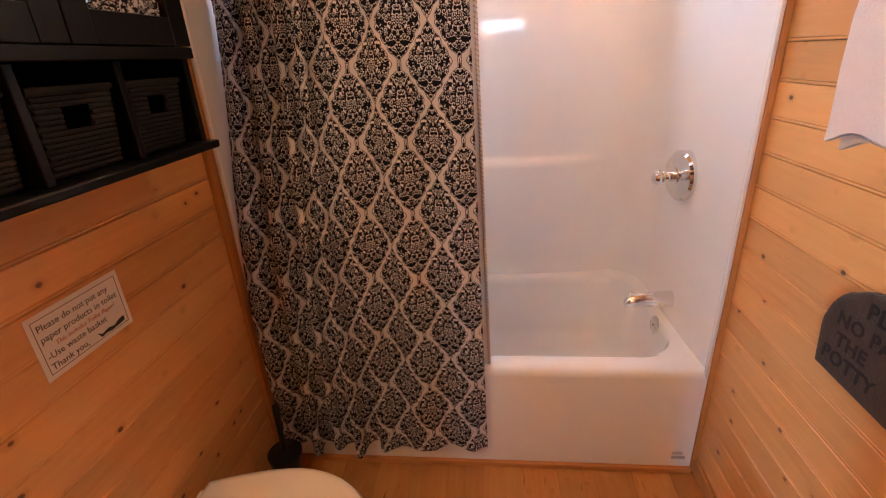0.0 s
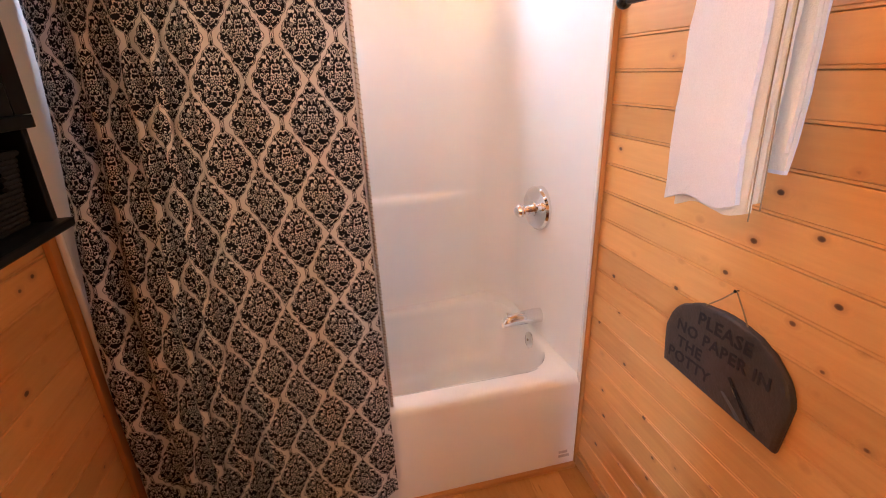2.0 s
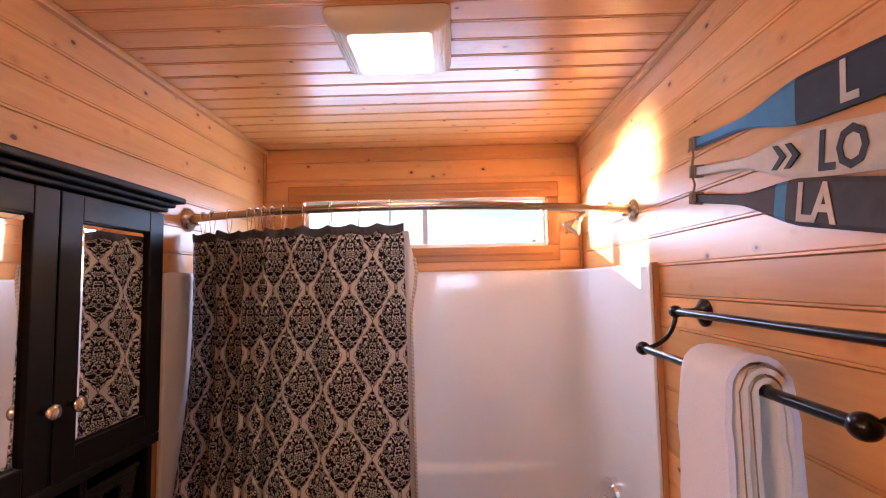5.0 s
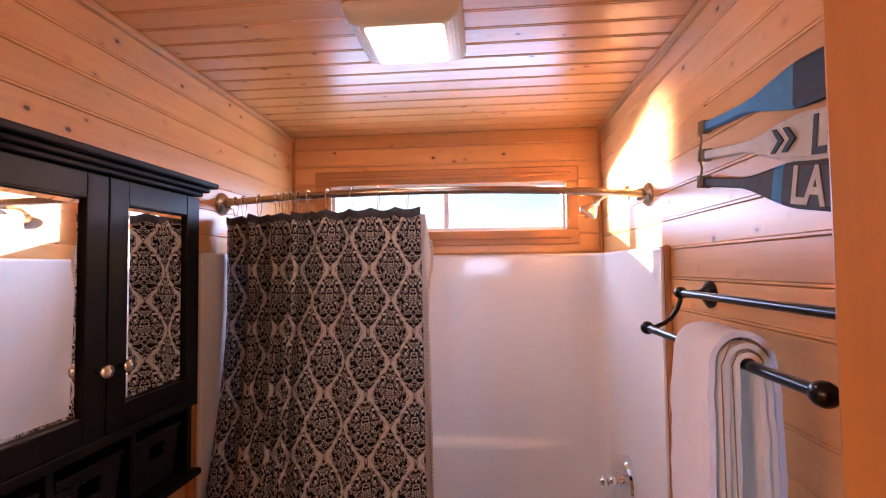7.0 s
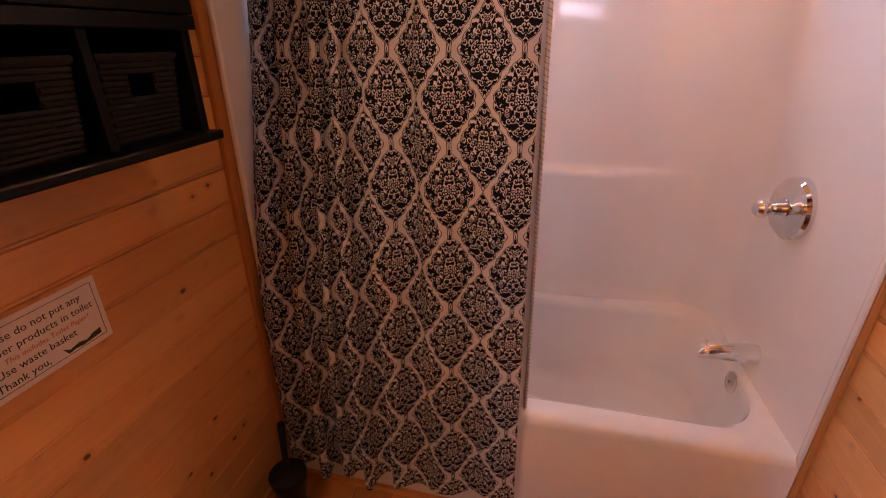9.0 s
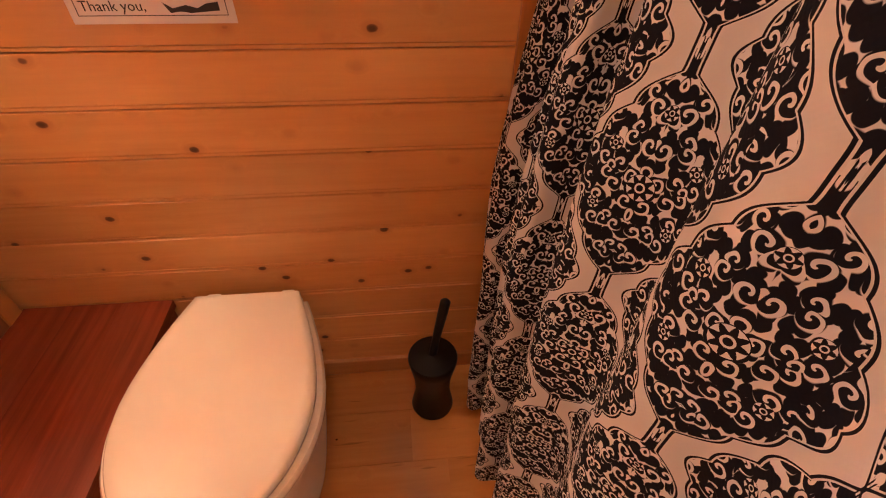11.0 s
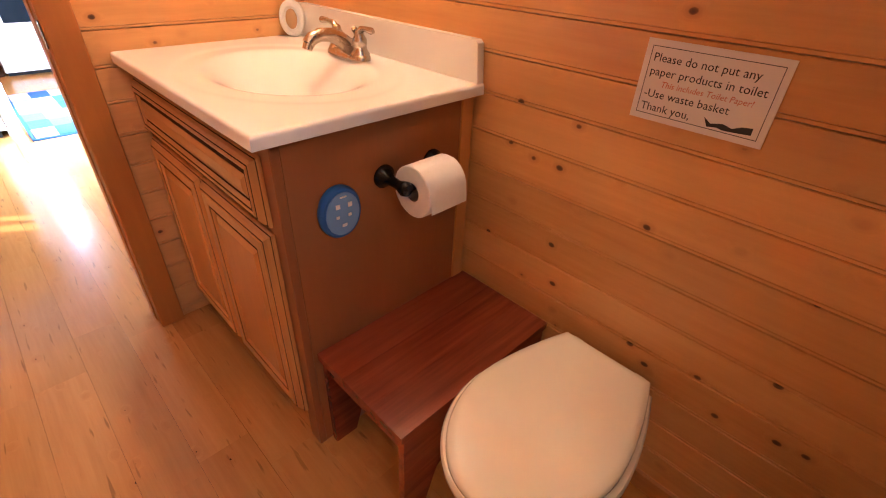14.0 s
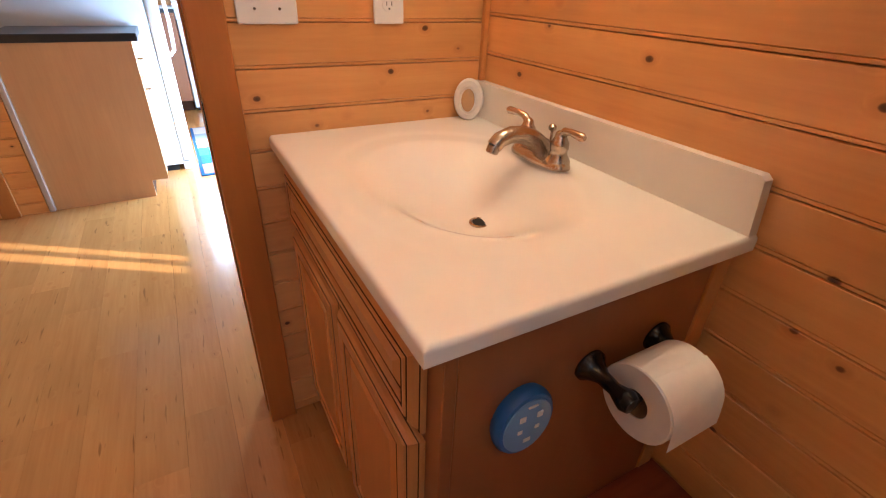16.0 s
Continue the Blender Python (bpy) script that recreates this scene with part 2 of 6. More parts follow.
MARBLE = paint("cultured_marble", (0.80, 0.775, 0.72), 0.10, 0.03, 5)
BLACK_PAINT = paint("black_lacquer", (0.004, 0.0038, 0.004), 0.36, 0.2, spec=0.16)
BLACK_PLASTIC = paint("black_plastic", (0.005, 0.005, 0.006), 0.38, 0.2, spec=0.3)
BLACK_METAL = paint("oiled_bronze", (0.014, 0.012, 0.012), 0.22, 0.2, metal=0.4)
CHROME = paint("chrome", (0.8, 0.79, 0.78), 0.08, 0.02, metal=1.0)
NICKEL = paint("brushed_nickel", (0.52, 0.45, 0.37), 0.26, 0.05, 40, metal=1.0)
WHITE_PLASTIC = paint("white_plastic", (0.78, 0.76, 0.72), 0.35, 0.02)
IVORY = paint("ivory_plastic", (0.75, 0.68, 0.56), 0.4, 0.03)
WHITE_VINYL = paint("white_vinyl", (0.8, 0.8, 0.8), 0.35, 0.02)
PAPER = paint("laminated_paper", (0.78, 0.74, 0.70), 0.3, 0.03)
INK = paint("black_ink", (0.02, 0.018, 0.02), 0.5, 0.1)
RED_INK = paint("orange_ink", (0.6, 0.16, 0.07), 0.5, 0.1)
TISSUE = paint("toilet_tissue", (0.8, 0.77, 0.73), 0.95, 0.04, 60, bump=0.3)
BLUE_RUBBER = paint("blue_plastic", (0.015, 0.12, 0.38), 0.45, 0.1)
BLUE_LIGHT = paint("pale_blue_plastic", (0.17, 0.34, 0.60), 0.45, 0.1)
ROPE = paint("jute_twine", (0.30, 0.20, 0.11), 0.95, 0.3, 150, bump=0.6)
DARK_HOLE = paint("dark_gap", (0.008, 0.007, 0.006), 0.8, 0.1)
WICKER = paint("charcoal_wicker", (0.009, 0.0085, 0.009), 0.8, 0.35, 90, bump=0.4, spec=0.25)
BACKING = paint("dry_lining", (0.35, 0.2, 0.1), 0.8, 0.05)


def mirror_glass():
    g = G("mirror")
    g.bump(g.noise(g.coord("Object"), 2.0, 1), 0.02, 0.001)
    return g.done((0.86, 0.86, 0.86), 0.015, 1.0)


def clear_glass():
    g = G("window_glass")
    out = g.n["Material Output"]
    mx, t, gl = g.n.new("ShaderNodeMixShader"), g.n.new("ShaderNodeBsdfTransparent"), g.n.new("ShaderNodeBsdfGlossy")
    t.inputs[0].default_value, gl.inputs[1].default_value = (0.95, 0.97, 0.98, 1), 0.02
    mx.inputs[0].default_value = 0.07
    g.l.new(t.outputs[0], mx.inputs[1]), g.l.new(gl.outputs[0], mx.inputs[2]), g.l.new(mx.outputs[0], out.inputs[0])
    return g.m


def glowing(name, colour, strength):
    g = G(name)
    g.p.inputs["Emission Color"].default_value, g.p.inputs["Emission Strength"].default_value = (*colour, 1), strength
    return g.done(colour, 0.5)


MIRROR, GLASS = mirror_glass(), clear_glass()
DIFFUSER = glowing("lit_diffuser", (1.0, 0.86, 0.68), 1.2)


def curtain_cloth():
    """White cotton printed with an ogee lattice; each field is filled with mirrored black scrollwork round a flower."""
    g = G("damask_cotton")
    uv = g.n.new("ShaderNodeSeparateXYZ")
    g.put(uv.inputs[0], g.coord("UV"))
    u, v = uv.outputs[0], uv.outputs[1]
    w, h, a = 0.172, 0.197, 0.0275
    wave = g.math("MULTIPLY", g.math("ADD", g.math("COSINE", g.math("MULTIPLY", v, 2 * math.pi / h)), g.math("MULTIPLY", g.math("COSINE", g.math("MULTIPLY", v, 6 * math.pi / h)), 0.11)), a)
    u0, u1 = g.math("SUBTRACT", u, wave), g.math("ADD", g.math("SUBTRACT", u, w / 2), wave)

    def centred(x, period):
        return g.math("SUBTRACT", g.math("MODULO", g.math("ADD", g.math("MODULO", g.math("ADD", x, period / 2), period), period), period), period / 2)

    d0, d1 = g.math("ABSOLUTE", centred(u0, w)), g.math("ABSOLUTE", centred(u1, w))
    d = g.math("MINIMUM", d0, d1)
    link = g.math("LESS_THAN", g.math("ABSOLUTE", g.math("SUBTRACT", g.math("ABSOLUTE", g.math("SUBTRACT", d0, d1)), 0.0016)), 0.0008)
    bend = g.math("COSINE", g.math("MULTIPLY", v, 2 * math.pi / h))
    band = g.math("ADD", 0.0068, g.math("MULTIPLY", g.math("MULTIPLY", bend, bend), 0.0046))
    scallop = g.math("MULTIPLY", g.math("ABSOLUTE", g.math("SINE", g.math("MULTIPLY", v, 7 * math.pi / h))), 0.0055)
    link = g.math("MULTIPLY", link, g.math("GREATER_THAN", g.math("ADD", band, 0.002), d))
    d = g.math("SUBTRACT", g.math("ADD", d, scallop), band)
    # two staggered sets of fields: centre and mirrored place inside each
    rows = []
    for du, dv in ((w / 4, h / 2), (-w / 4, 0.0)):
        cu, cv = centred(g.math("SUBTRACT", u, du), w), centred(g.math("SUBTRACT", v, dv), h)
        rows.append((cu, cv))
    pick = g.math("GREATER_THAN", g.math("ABSOLUTE", rows[0][0]), w / 4)
    sel = lambda i: g.math("ADD", g.math("MULTIPLY", rows[1][i], pick), g.math("MULTIPLY", rows[0][i], g.math("SUBTRACT", 1.0, pick)))
    cu, cv = sel(0), sel(1)
    k = g.n.new("ShaderNodeCombineXYZ")
    g.put(k.inputs[0], g.math("ABSOLUTE", cu)), g.put(k.inputs[1], cv), g.put(k.inputs[2], g.math("MULTIPLY", pick, 3.0))
    p = k.outputs[0]
    warp = g.n.new("ShaderNodeTexNoise")
    g.put(warp.inputs["Vector"], p)
    warp.inputs["Scale"].default_value, warp.inputs["Detail"].default_value = 70, 1
    pw = g.vec("ADD", p, g.vec("MULTIPLY", warp.outputs["Color"], (0.006, 0.006, 0)))

    def flat_cells(vec, scale):
        """Cells in the plane: distance to the cell's middle, and the way there."""
        k = g.n.new("ShaderNodeTexVoronoi")
        k.voronoi_dimensions = "2D"
        g.put(k.inputs["Vector"], vec)
        k.inputs["Scale"].default_value = scale
        off = g.n.new("ShaderNodeSeparateXYZ")
        g.put(off.inputs[0], g.vec("SUBTRACT", vec, k.outputs["Position"]))
        return k.outputs["Distance"], g.math("ARCTAN2", off.outputs[1], off.outputs[0])

    # curling vines: a spiral in every large cell, leaves in small ones between
    r1, a1 = flat_cells(pw, 66)
    spiral = g.step(g.math("SINE", g.math("ADD", a1, g.math("MULTIPLY", r1, 15.0))), -0.50, -0.34)
    r2, a2 = flat_cells(g.vec("MULTIPLY", pw, (1.0, 0.7, 1.0)), 150)
    leaf = g.step(r2, 0.62, 0.56)
    fill = g.mix(g.step(r1, 0.40, 0.46), spiral, leaf)
    fill = g.math("MULTIPLY", g.n.new("ShaderNodeRGBToBW").outputs[0], 1.0)
    bw = [x for x in g.n if x.bl_idname == "ShaderNodeRGBToBW"][0]
    mixed = [x for x in g.n if x.bl_idname == "ShaderNodeMix"][-1]
    g.l.new(mixed.outputs[2], bw.inputs[0])

    def rosette(fu, fv, size, petals, under):
        """A round flower with a pale ring, laid over what is under it."""
        rad = g.math("SQRT", g.math("ADD", g.math("MULTIPLY", fu, fu), g.math("MULTIPLY", fv, fv)))
        ang = g.math("ARCTAN2", fv, fu)
        petal = g.math("ADD", size, g.math("MULTIPLY", g.math("COSINE", g.math("MULTIPLY", ang, float(petals))), size * 0.26))
        disc = g.math("LESS_THAN", rad, size * 1.32)
        rim = g.math("MULTIPLY", disc, g.math("GREATER_THAN", rad, size * 1.24))
        eye = g.math("GREATER_THAN", g.math("ABSOLUTE", g.math("SUBTRACT", rad, size * 0.4)), size * 0.09)
        inner = g.math("MAXIMUM", g.math("MULTIPLY", g.math("LESS_THAN", rad, petal), eye), rim)
        return g.math("ADD", g.math("MULTIPLY", under, g.math("SUBTRACT", 1.0, disc)), g.math("MULTIPLY", inner, disc))

    mu = g.math("ABSOLUTE", cu)
    fill = rosette(cu, cv, 0.0085, 8, fill)
    for du, dv in ((0.032, 0.026), (0.032, -0.026), (0.0, 0.058)):
        fill = rosette(g.math("SUBTRACT", mu, du), g.math("SUBTRACT", cv, dv), 0.0042, 6, fill)
    field = g.math("GREATER_THAN", d, 0.0036)
    line = g.math("ADD", g.math("MULTIPLY", g.math("GREATER_THAN", d, 0.0006), g.math("LESS_THAN", d, 0.0024)), link)
    black = g.math("MINIMUM", g.math("ADD", g.math("MULTIPLY", field, fill), line), 1.0)
    white = g.mix(field, (0.76, 0.725, 0.70), (0.82, 0.79, 0.77))
    col = g.mix(black, white, (0.010, 0.010, 0.016))
    weave = g.math("MULTIPLY", g.math("SINE", g.math("MULTIPLY", u, 1500.0)), g.math("SINE", g.math("MULTIPLY", v, 1500.0)))
    g.bump(weave, 0.15, 0.0006)
    m = g.done(col, 0.85, spec=0.2)
    tr, mx = g.n.new("ShaderNodeBsdfTranslucent"), g.n.new("ShaderNodeMixShader")
    g.put(tr.inputs[0], col)
    mx.inputs[0].default_value = 0.36
    g.l.new(g.p.outputs[0], mx.inputs[1]), g.l.new(tr.outputs[0], mx.inputs[2])
    g.l.new(mx.outputs[0], g.n["Material Output"].inputs[0])
    return m


CURTAIN = curtain_cloth()
LINER = paint("white_liner", (0.75, 0.73, 0.72), 0.5, 0.03, 30, bump=0.2)


def terry(name, colour):
    g = G(name)
    o = g.coord("Object")
    n = g.noise(o, 420, 2)
    c = g.mix(n, tuple(x * 0.8 for x in colour), colour)
    g.bump(g.math("ADD", n, g.noise(o, 60, 2)), 0.45, 0.003)
    return g.done(c, 0.95, spec=0.1)


TOWEL = terry("white_terry", (0.80, 0.75, 0.76))
TOWEL_CREAM = terry("cream_terry", (0.80, 0.72, 0.60))

# ---------------------------------------------------------------- structure
W, BACK, END, CEIL = 1.524, 0.80, -1.782, 2.45
PITCH = 0.0885


def slab(name, boxes, material, label="", category=""):
    bm = bmesh.new()
    for b in boxes:
        box(bm, *b)
    return tagged(part(name, bm, material), label, category, kind="structure")


wall_left = slab("wall_left", [(-0.11, -0.013, -1.9, 0.92, 0, 2.6), (-0.11, -0.013, -1.985, -1.9, 0, 2.6)], BACKING, "varnished knotty pine board wall beside the toilet", "wall")
wall_right = slab("wall_right", [(W + 0.013, W + 0.1, -1.9, 0.92, 0, 2.6)], BACKING, "varnished knotty pine board wall with towel bar", "wall")
WX0, WX1, WZ0, WZ1 = 0.20, 1.36, 1.955, 2.195
wall_back = slab("wall_back", [(-0.11, 1.62, 0.813, 0.92, 0, WZ0), (-0.11, 1.62, 0.813, 0.92, WZ1, 2.6), (-0.11, WX0, 0.813, 0.92, WZ0, WZ1), (WX1, 1.62, 0.813, 0.92, WZ0, WZ1)],
                 BACKING, "pine board wall with a long narrow window above the shower", "wall")
DX0, DX1, DZ = 0.672, 1.455, 2.09
wall_end = slab("wall_end", [(-0.013, DX0 - 0.0105, -1.89, END - 0.013, 0, 2.6), (DX1, W + 0.1, -1.89, END - 0.013, 0, 2.6), (DX0, DX1, -1.89, END - 0.013, DZ, 2.6)],
                BACKING, "varnished pine board wall round the doorway", "wall")
floor = slab("floor", [(-0.11, 3.6, -6.6, 0.92, -0.12, -0.012)], BACKING, "honey-coloured wood plank floor", "floor")

PLANKS = {}


def plank_mesh(length, width, thick, mtl, kind):
    """A board along its own x with eased edges, and for wall boards a bead beside the joint."""
    key = (round(length, 3), round(width, 4), kind, mtl.name)
    if key in PLANKS:
        return PLANKS[key]
    e = 0.0008
    if kind == "bead":
        e = 0.0006
        prof = [(e, 0), (e, thick - 0.003), (0.0020, thick - 0.0002), (0.0068, thick - 0.0002), (0.0080, thick - 0.0024), (0.0092, thick), (width - 0.0022, thick), (width - e, thick - 0.003), (width - e, 0)]
    else:
        prof = [(0.0003, 0), (0.0003, thick), (width - 0.0003, thick), (width - 0.0003, 0)]
    bm = bmesh.new()
    a = [bm.verts.new((0, y, z)) for y, z in prof]
    b = [bm.verts.new((length, y, z)) for y, z in prof]
    ring_faces(bm, [a, b])
    bmesh.ops.recalc_face_normals(bm, faces=bm.faces)
    me = bpy.data.meshes.new("board")
    bm.to_mesh(me)
    bm.free()
    me.materials.append(mtl)
    PLANKS[key] = me
    return me


def board(parent, name, m, length, width, thick=0.012, mtl=None, kind="bead"):
    ob = new(name, plank_mesh(length, width, thick, mtl or PINE, kind))
    ob.parent = parent
    ob.matrix_basis = m
    return ob


X, Y, Z = Vector((1, 0, 0)), Vector((0, 1, 0)), Vector((0, 0, 1))


def rows_of(z0, z1, phase):
    """Board rows from z0 to z1, with joints at phase + k pitch."""
    z = phase + math.floor((z0 - phase) / PITCH) * PITCH
    out = []
    while z < z1 - 0.002:
        lo, hi = max(z, z0), min(z + PITCH, z1)
        if hi - lo > 0.006:
            out.append((lo, hi))
        z += PITCH
    return out


# trim
def trim_run(name, label, mtl, *boxes):
    for b in boxes:
        bm = B(*b, bev=0.003)
        single(name, bm, mtl, label, "trim", kind="structure")


trim_run("trim", "orange-stained pine trim beside the shower surround", PINE_TRIM, (W - 0.018, W - 0.0005, 0.0, 0.062, 0.0, 1.845),
         (0.0005, 0.016, -0.03, 0.045, 0.0, 1.845))
trim_run("baseboard", "thin pine base strip along the tub foot", PINE_TRIM_X, (0.018, W - 0.02, -0.014, 0.004, 0.0, 0.02))
trim_run("baseboard", "pine base strip along the wall foot", wood("pine_base", (0.50, 0.23, 0.075), (0.4, 0.17, 0.05), rough=0.34, along="Y"), (0.0005, 0.012, -1.02, -0.03, 0.0, 0.055), (W - 0.012, W - 0.0005, -1.70, 0.0, 0.0, 0.055))
trim_run("trim", "slim pine corner strip", PINE_TRIM, (0.0005, 0.016, END + 0.0005, END + 0.016, 0.955, CEIL - 0.02), (0.0005, 0.014, BACK - 0.014, BACK - 0.0005, 1.845, CEIL - 0.02), (W - 0.014, W - 0.0005, BACK - 0.014, BACK - 0.0005, 1.845, CEIL - 0.02))
trim_run("trim", "slim pine cornice strip under the ceiling", wood("pine_cornice", (0.56, 0.27, 0.09), (0.44, 0.19, 0.055), rough=0.34, along="Y"), (0.0005, 0.018, END + 0.02, BACK, CEIL - 0.022, CEIL - 0.002), (W - 0.018, W - 0.0005, END + 0.02, BACK, CEIL - 0.022, CEIL - 0.002))

# doorway casing, jamb and strike
casing = thing("door_frame", "orange-brown stained wooden door casing with a bronze strike plate", "door frame", (DX0, END, 0), kind="structure")
bm = B(DX0 - 0.066, DX0 + 0.006, END + 0.0005, END + 0.017, 0.0, DZ + 0.07, bev=0.004)
part("casing", bm, DOOR_WOOD, casing)
part("casing", B(DX1 + 0.0, W - 0.001, END + 0.0005, END + 0.017, 0.0, DZ + 0.07, bev=0.004), DOOR_WOOD, casing)
part("head_casing", B(DX0 + 0.0062, DX1, END + 0.0005, END + 0.017, DZ, DZ + 0.07, bev=0.004), DOOR_WOOD, casing)
part("jamb", B(DX0 - 0.010, DX0 + 0.006, -1.905, END + 0.0002, 0, DZ, bev=0.002), DOOR_WOOD, casing)
part("jamb", B(DX1 - 0.006, DX1 + 0.012, -1.905, END - 0.001, 0, DZ, bev=0.002), DOOR_WOOD, casing)
part("door_stop", B(DX0 + 0.006, DX0 + 0.010, -1.85, -1.815, 0, DZ, bev=0.002), DOOR_WOOD, casing)
part("strike_plate", B(DX0 + 0.0055, DX0 + 0.0085, -1.80, END + 0.006, 0.885, 0.945, bev=0.001), BLACK_METAL, casing, "dark bronze strike plate")

# the open door, hinged on the far jamb and swung into the room
door = thing("door_1", "smooth orange-brown wooden door standing open into the room", "door", (0, 0, 0), kind="structure")
dm = basis(Vector((1.4480, -1.772, 0)), Vector((-0.2073, 0.9783, 0)), Vector((-0.9783, -0.2073, 0)), Z)
bm = B(0.0, 0.765, 0.0, 0.035, 0.012, 2.07, bev=0.003)
bmesh.ops.transform(bm, matrix=dm, verts=bm.verts)
door.matrix_world = Matrix()
leaf = part("door_leaf", bm, DOOR_WOOD, door)
bm = lathe(bmesh.new(), [(0.028, 0), (0.03, 0.006), (0.014, 0.01), (0.012, 0.03), (0.026, 0.04), (0.028, 0.055), (0.018, 0.066), (0, 0.068)], dm @ Vector((0.70, 0.0, 0.93)), dm.to_3x3() @ Vector((0, -1, 0)))
part("door_knob", bm, BLACK_METAL, door, smooth=40)
for hz in (0.25, 1.05, 1.85):
    part("hinge", tube(bmesh.new(), [dm @ Vector((-0.004, -0.006, hz - 0.045)), dm @ Vector((-0.004, -0.006, hz + 0.045))], 0.006), BLACK_METAL, door)

# window
win = thing("window_1", "long narrow white vinyl window with a pine casing above the shower", "window", (0.78, BACK, 2.07), kind="structure")
for b in ((0.122, 1.416, WZ1 - 0.005, 2.265), (0.122, 1.416, 1.888, WZ0 + 0.005)):
    part("window_casing", B(b[0], b[1], BACK - 0.016, BACK - 0.0005, b[2], b[3], bev=0.005), PINE_TRIM_X, win)
for b in ((0.122, WX0 + 0.005), (WX1 - 0.005, 1.416)):
    part("window_casing", B(b[0], b[1], BACK - 0.0155, BACK - 0.0005, WZ0 + 0.0055, WZ1 - 0.0055, bev=0.005), PINE_TRIM, win)
for b in ((0.16, 1.378, 2.222, 2.235), (0.16, 1.378, 1.915, 1.928)):
    part("casing_bead", B(b[0], b[1], BACK - 0.023, BACK - 0.0155, b[2], b[3], bev=0.003), PINE_TRIM_X, win)
for b in ((WX0, WX1, WZ0, WZ0 + 0.022), (WX0, WX1, WZ1 - 0.022, WZ1), (WX0, WX0 + 0.022, WZ0 + 0.0221, WZ1 - 0.0221), (WX1 - 0.022, WX1, WZ0 + 0.0221, WZ1 - 0.0221), (0.765, 0.795, WZ0 + 0.0221, WZ1 - 0.0221)):
    part("window_frame", B(b[0], b[1], 0.802, 0.86, b[2], b[3], bev=0.003), WHITE_VINYL, win)
for a, b in ((WX0 + 0.0225, 0.7645), (0.7955, WX1 - 0.0225)):
    p = part("pane", B(a, b, 0.829, 0.832, WZ0 + 0.0225, WZ1 - 0.0225), GLASS, win)
    p.visible_shadow = False

# ceiling: boards across the room in one mesh
bm = bmesh.new()
y = END
while y < BACK:
    y1 = min(y + PITCH, BACK)
    t = 0.012
    prof = [(y + 0.0008, CEIL + t), (y + 0.0008, CEIL + 0.004), (y + 0.003, CEIL), (y + 0.0068, CEIL + 0.0006), (y + 0.0088, CEIL + 0.0045), (y + 0.0108, CEIL), (y1 - 0.004, CEIL), (y1 - 0.0008, CEIL + 0.004), (y1 - 0.0008, CEIL + t)]
    ring_faces(bm, [[bm.verts.new((x, a, c)) for a, c in prof] for x in (0.0, W)])
    y = y1
single("ceiling", bm, PINE_CEILING, "varnished knotty pine board ceiling", "ceiling", kind="structure")
slab("ceiling_deck", [(-0.11, 3.6, -6.6, 0.92, CEIL + 0.0125, 2.6)], BACKING, "flat ceiling deck above the boards", "ceiling")


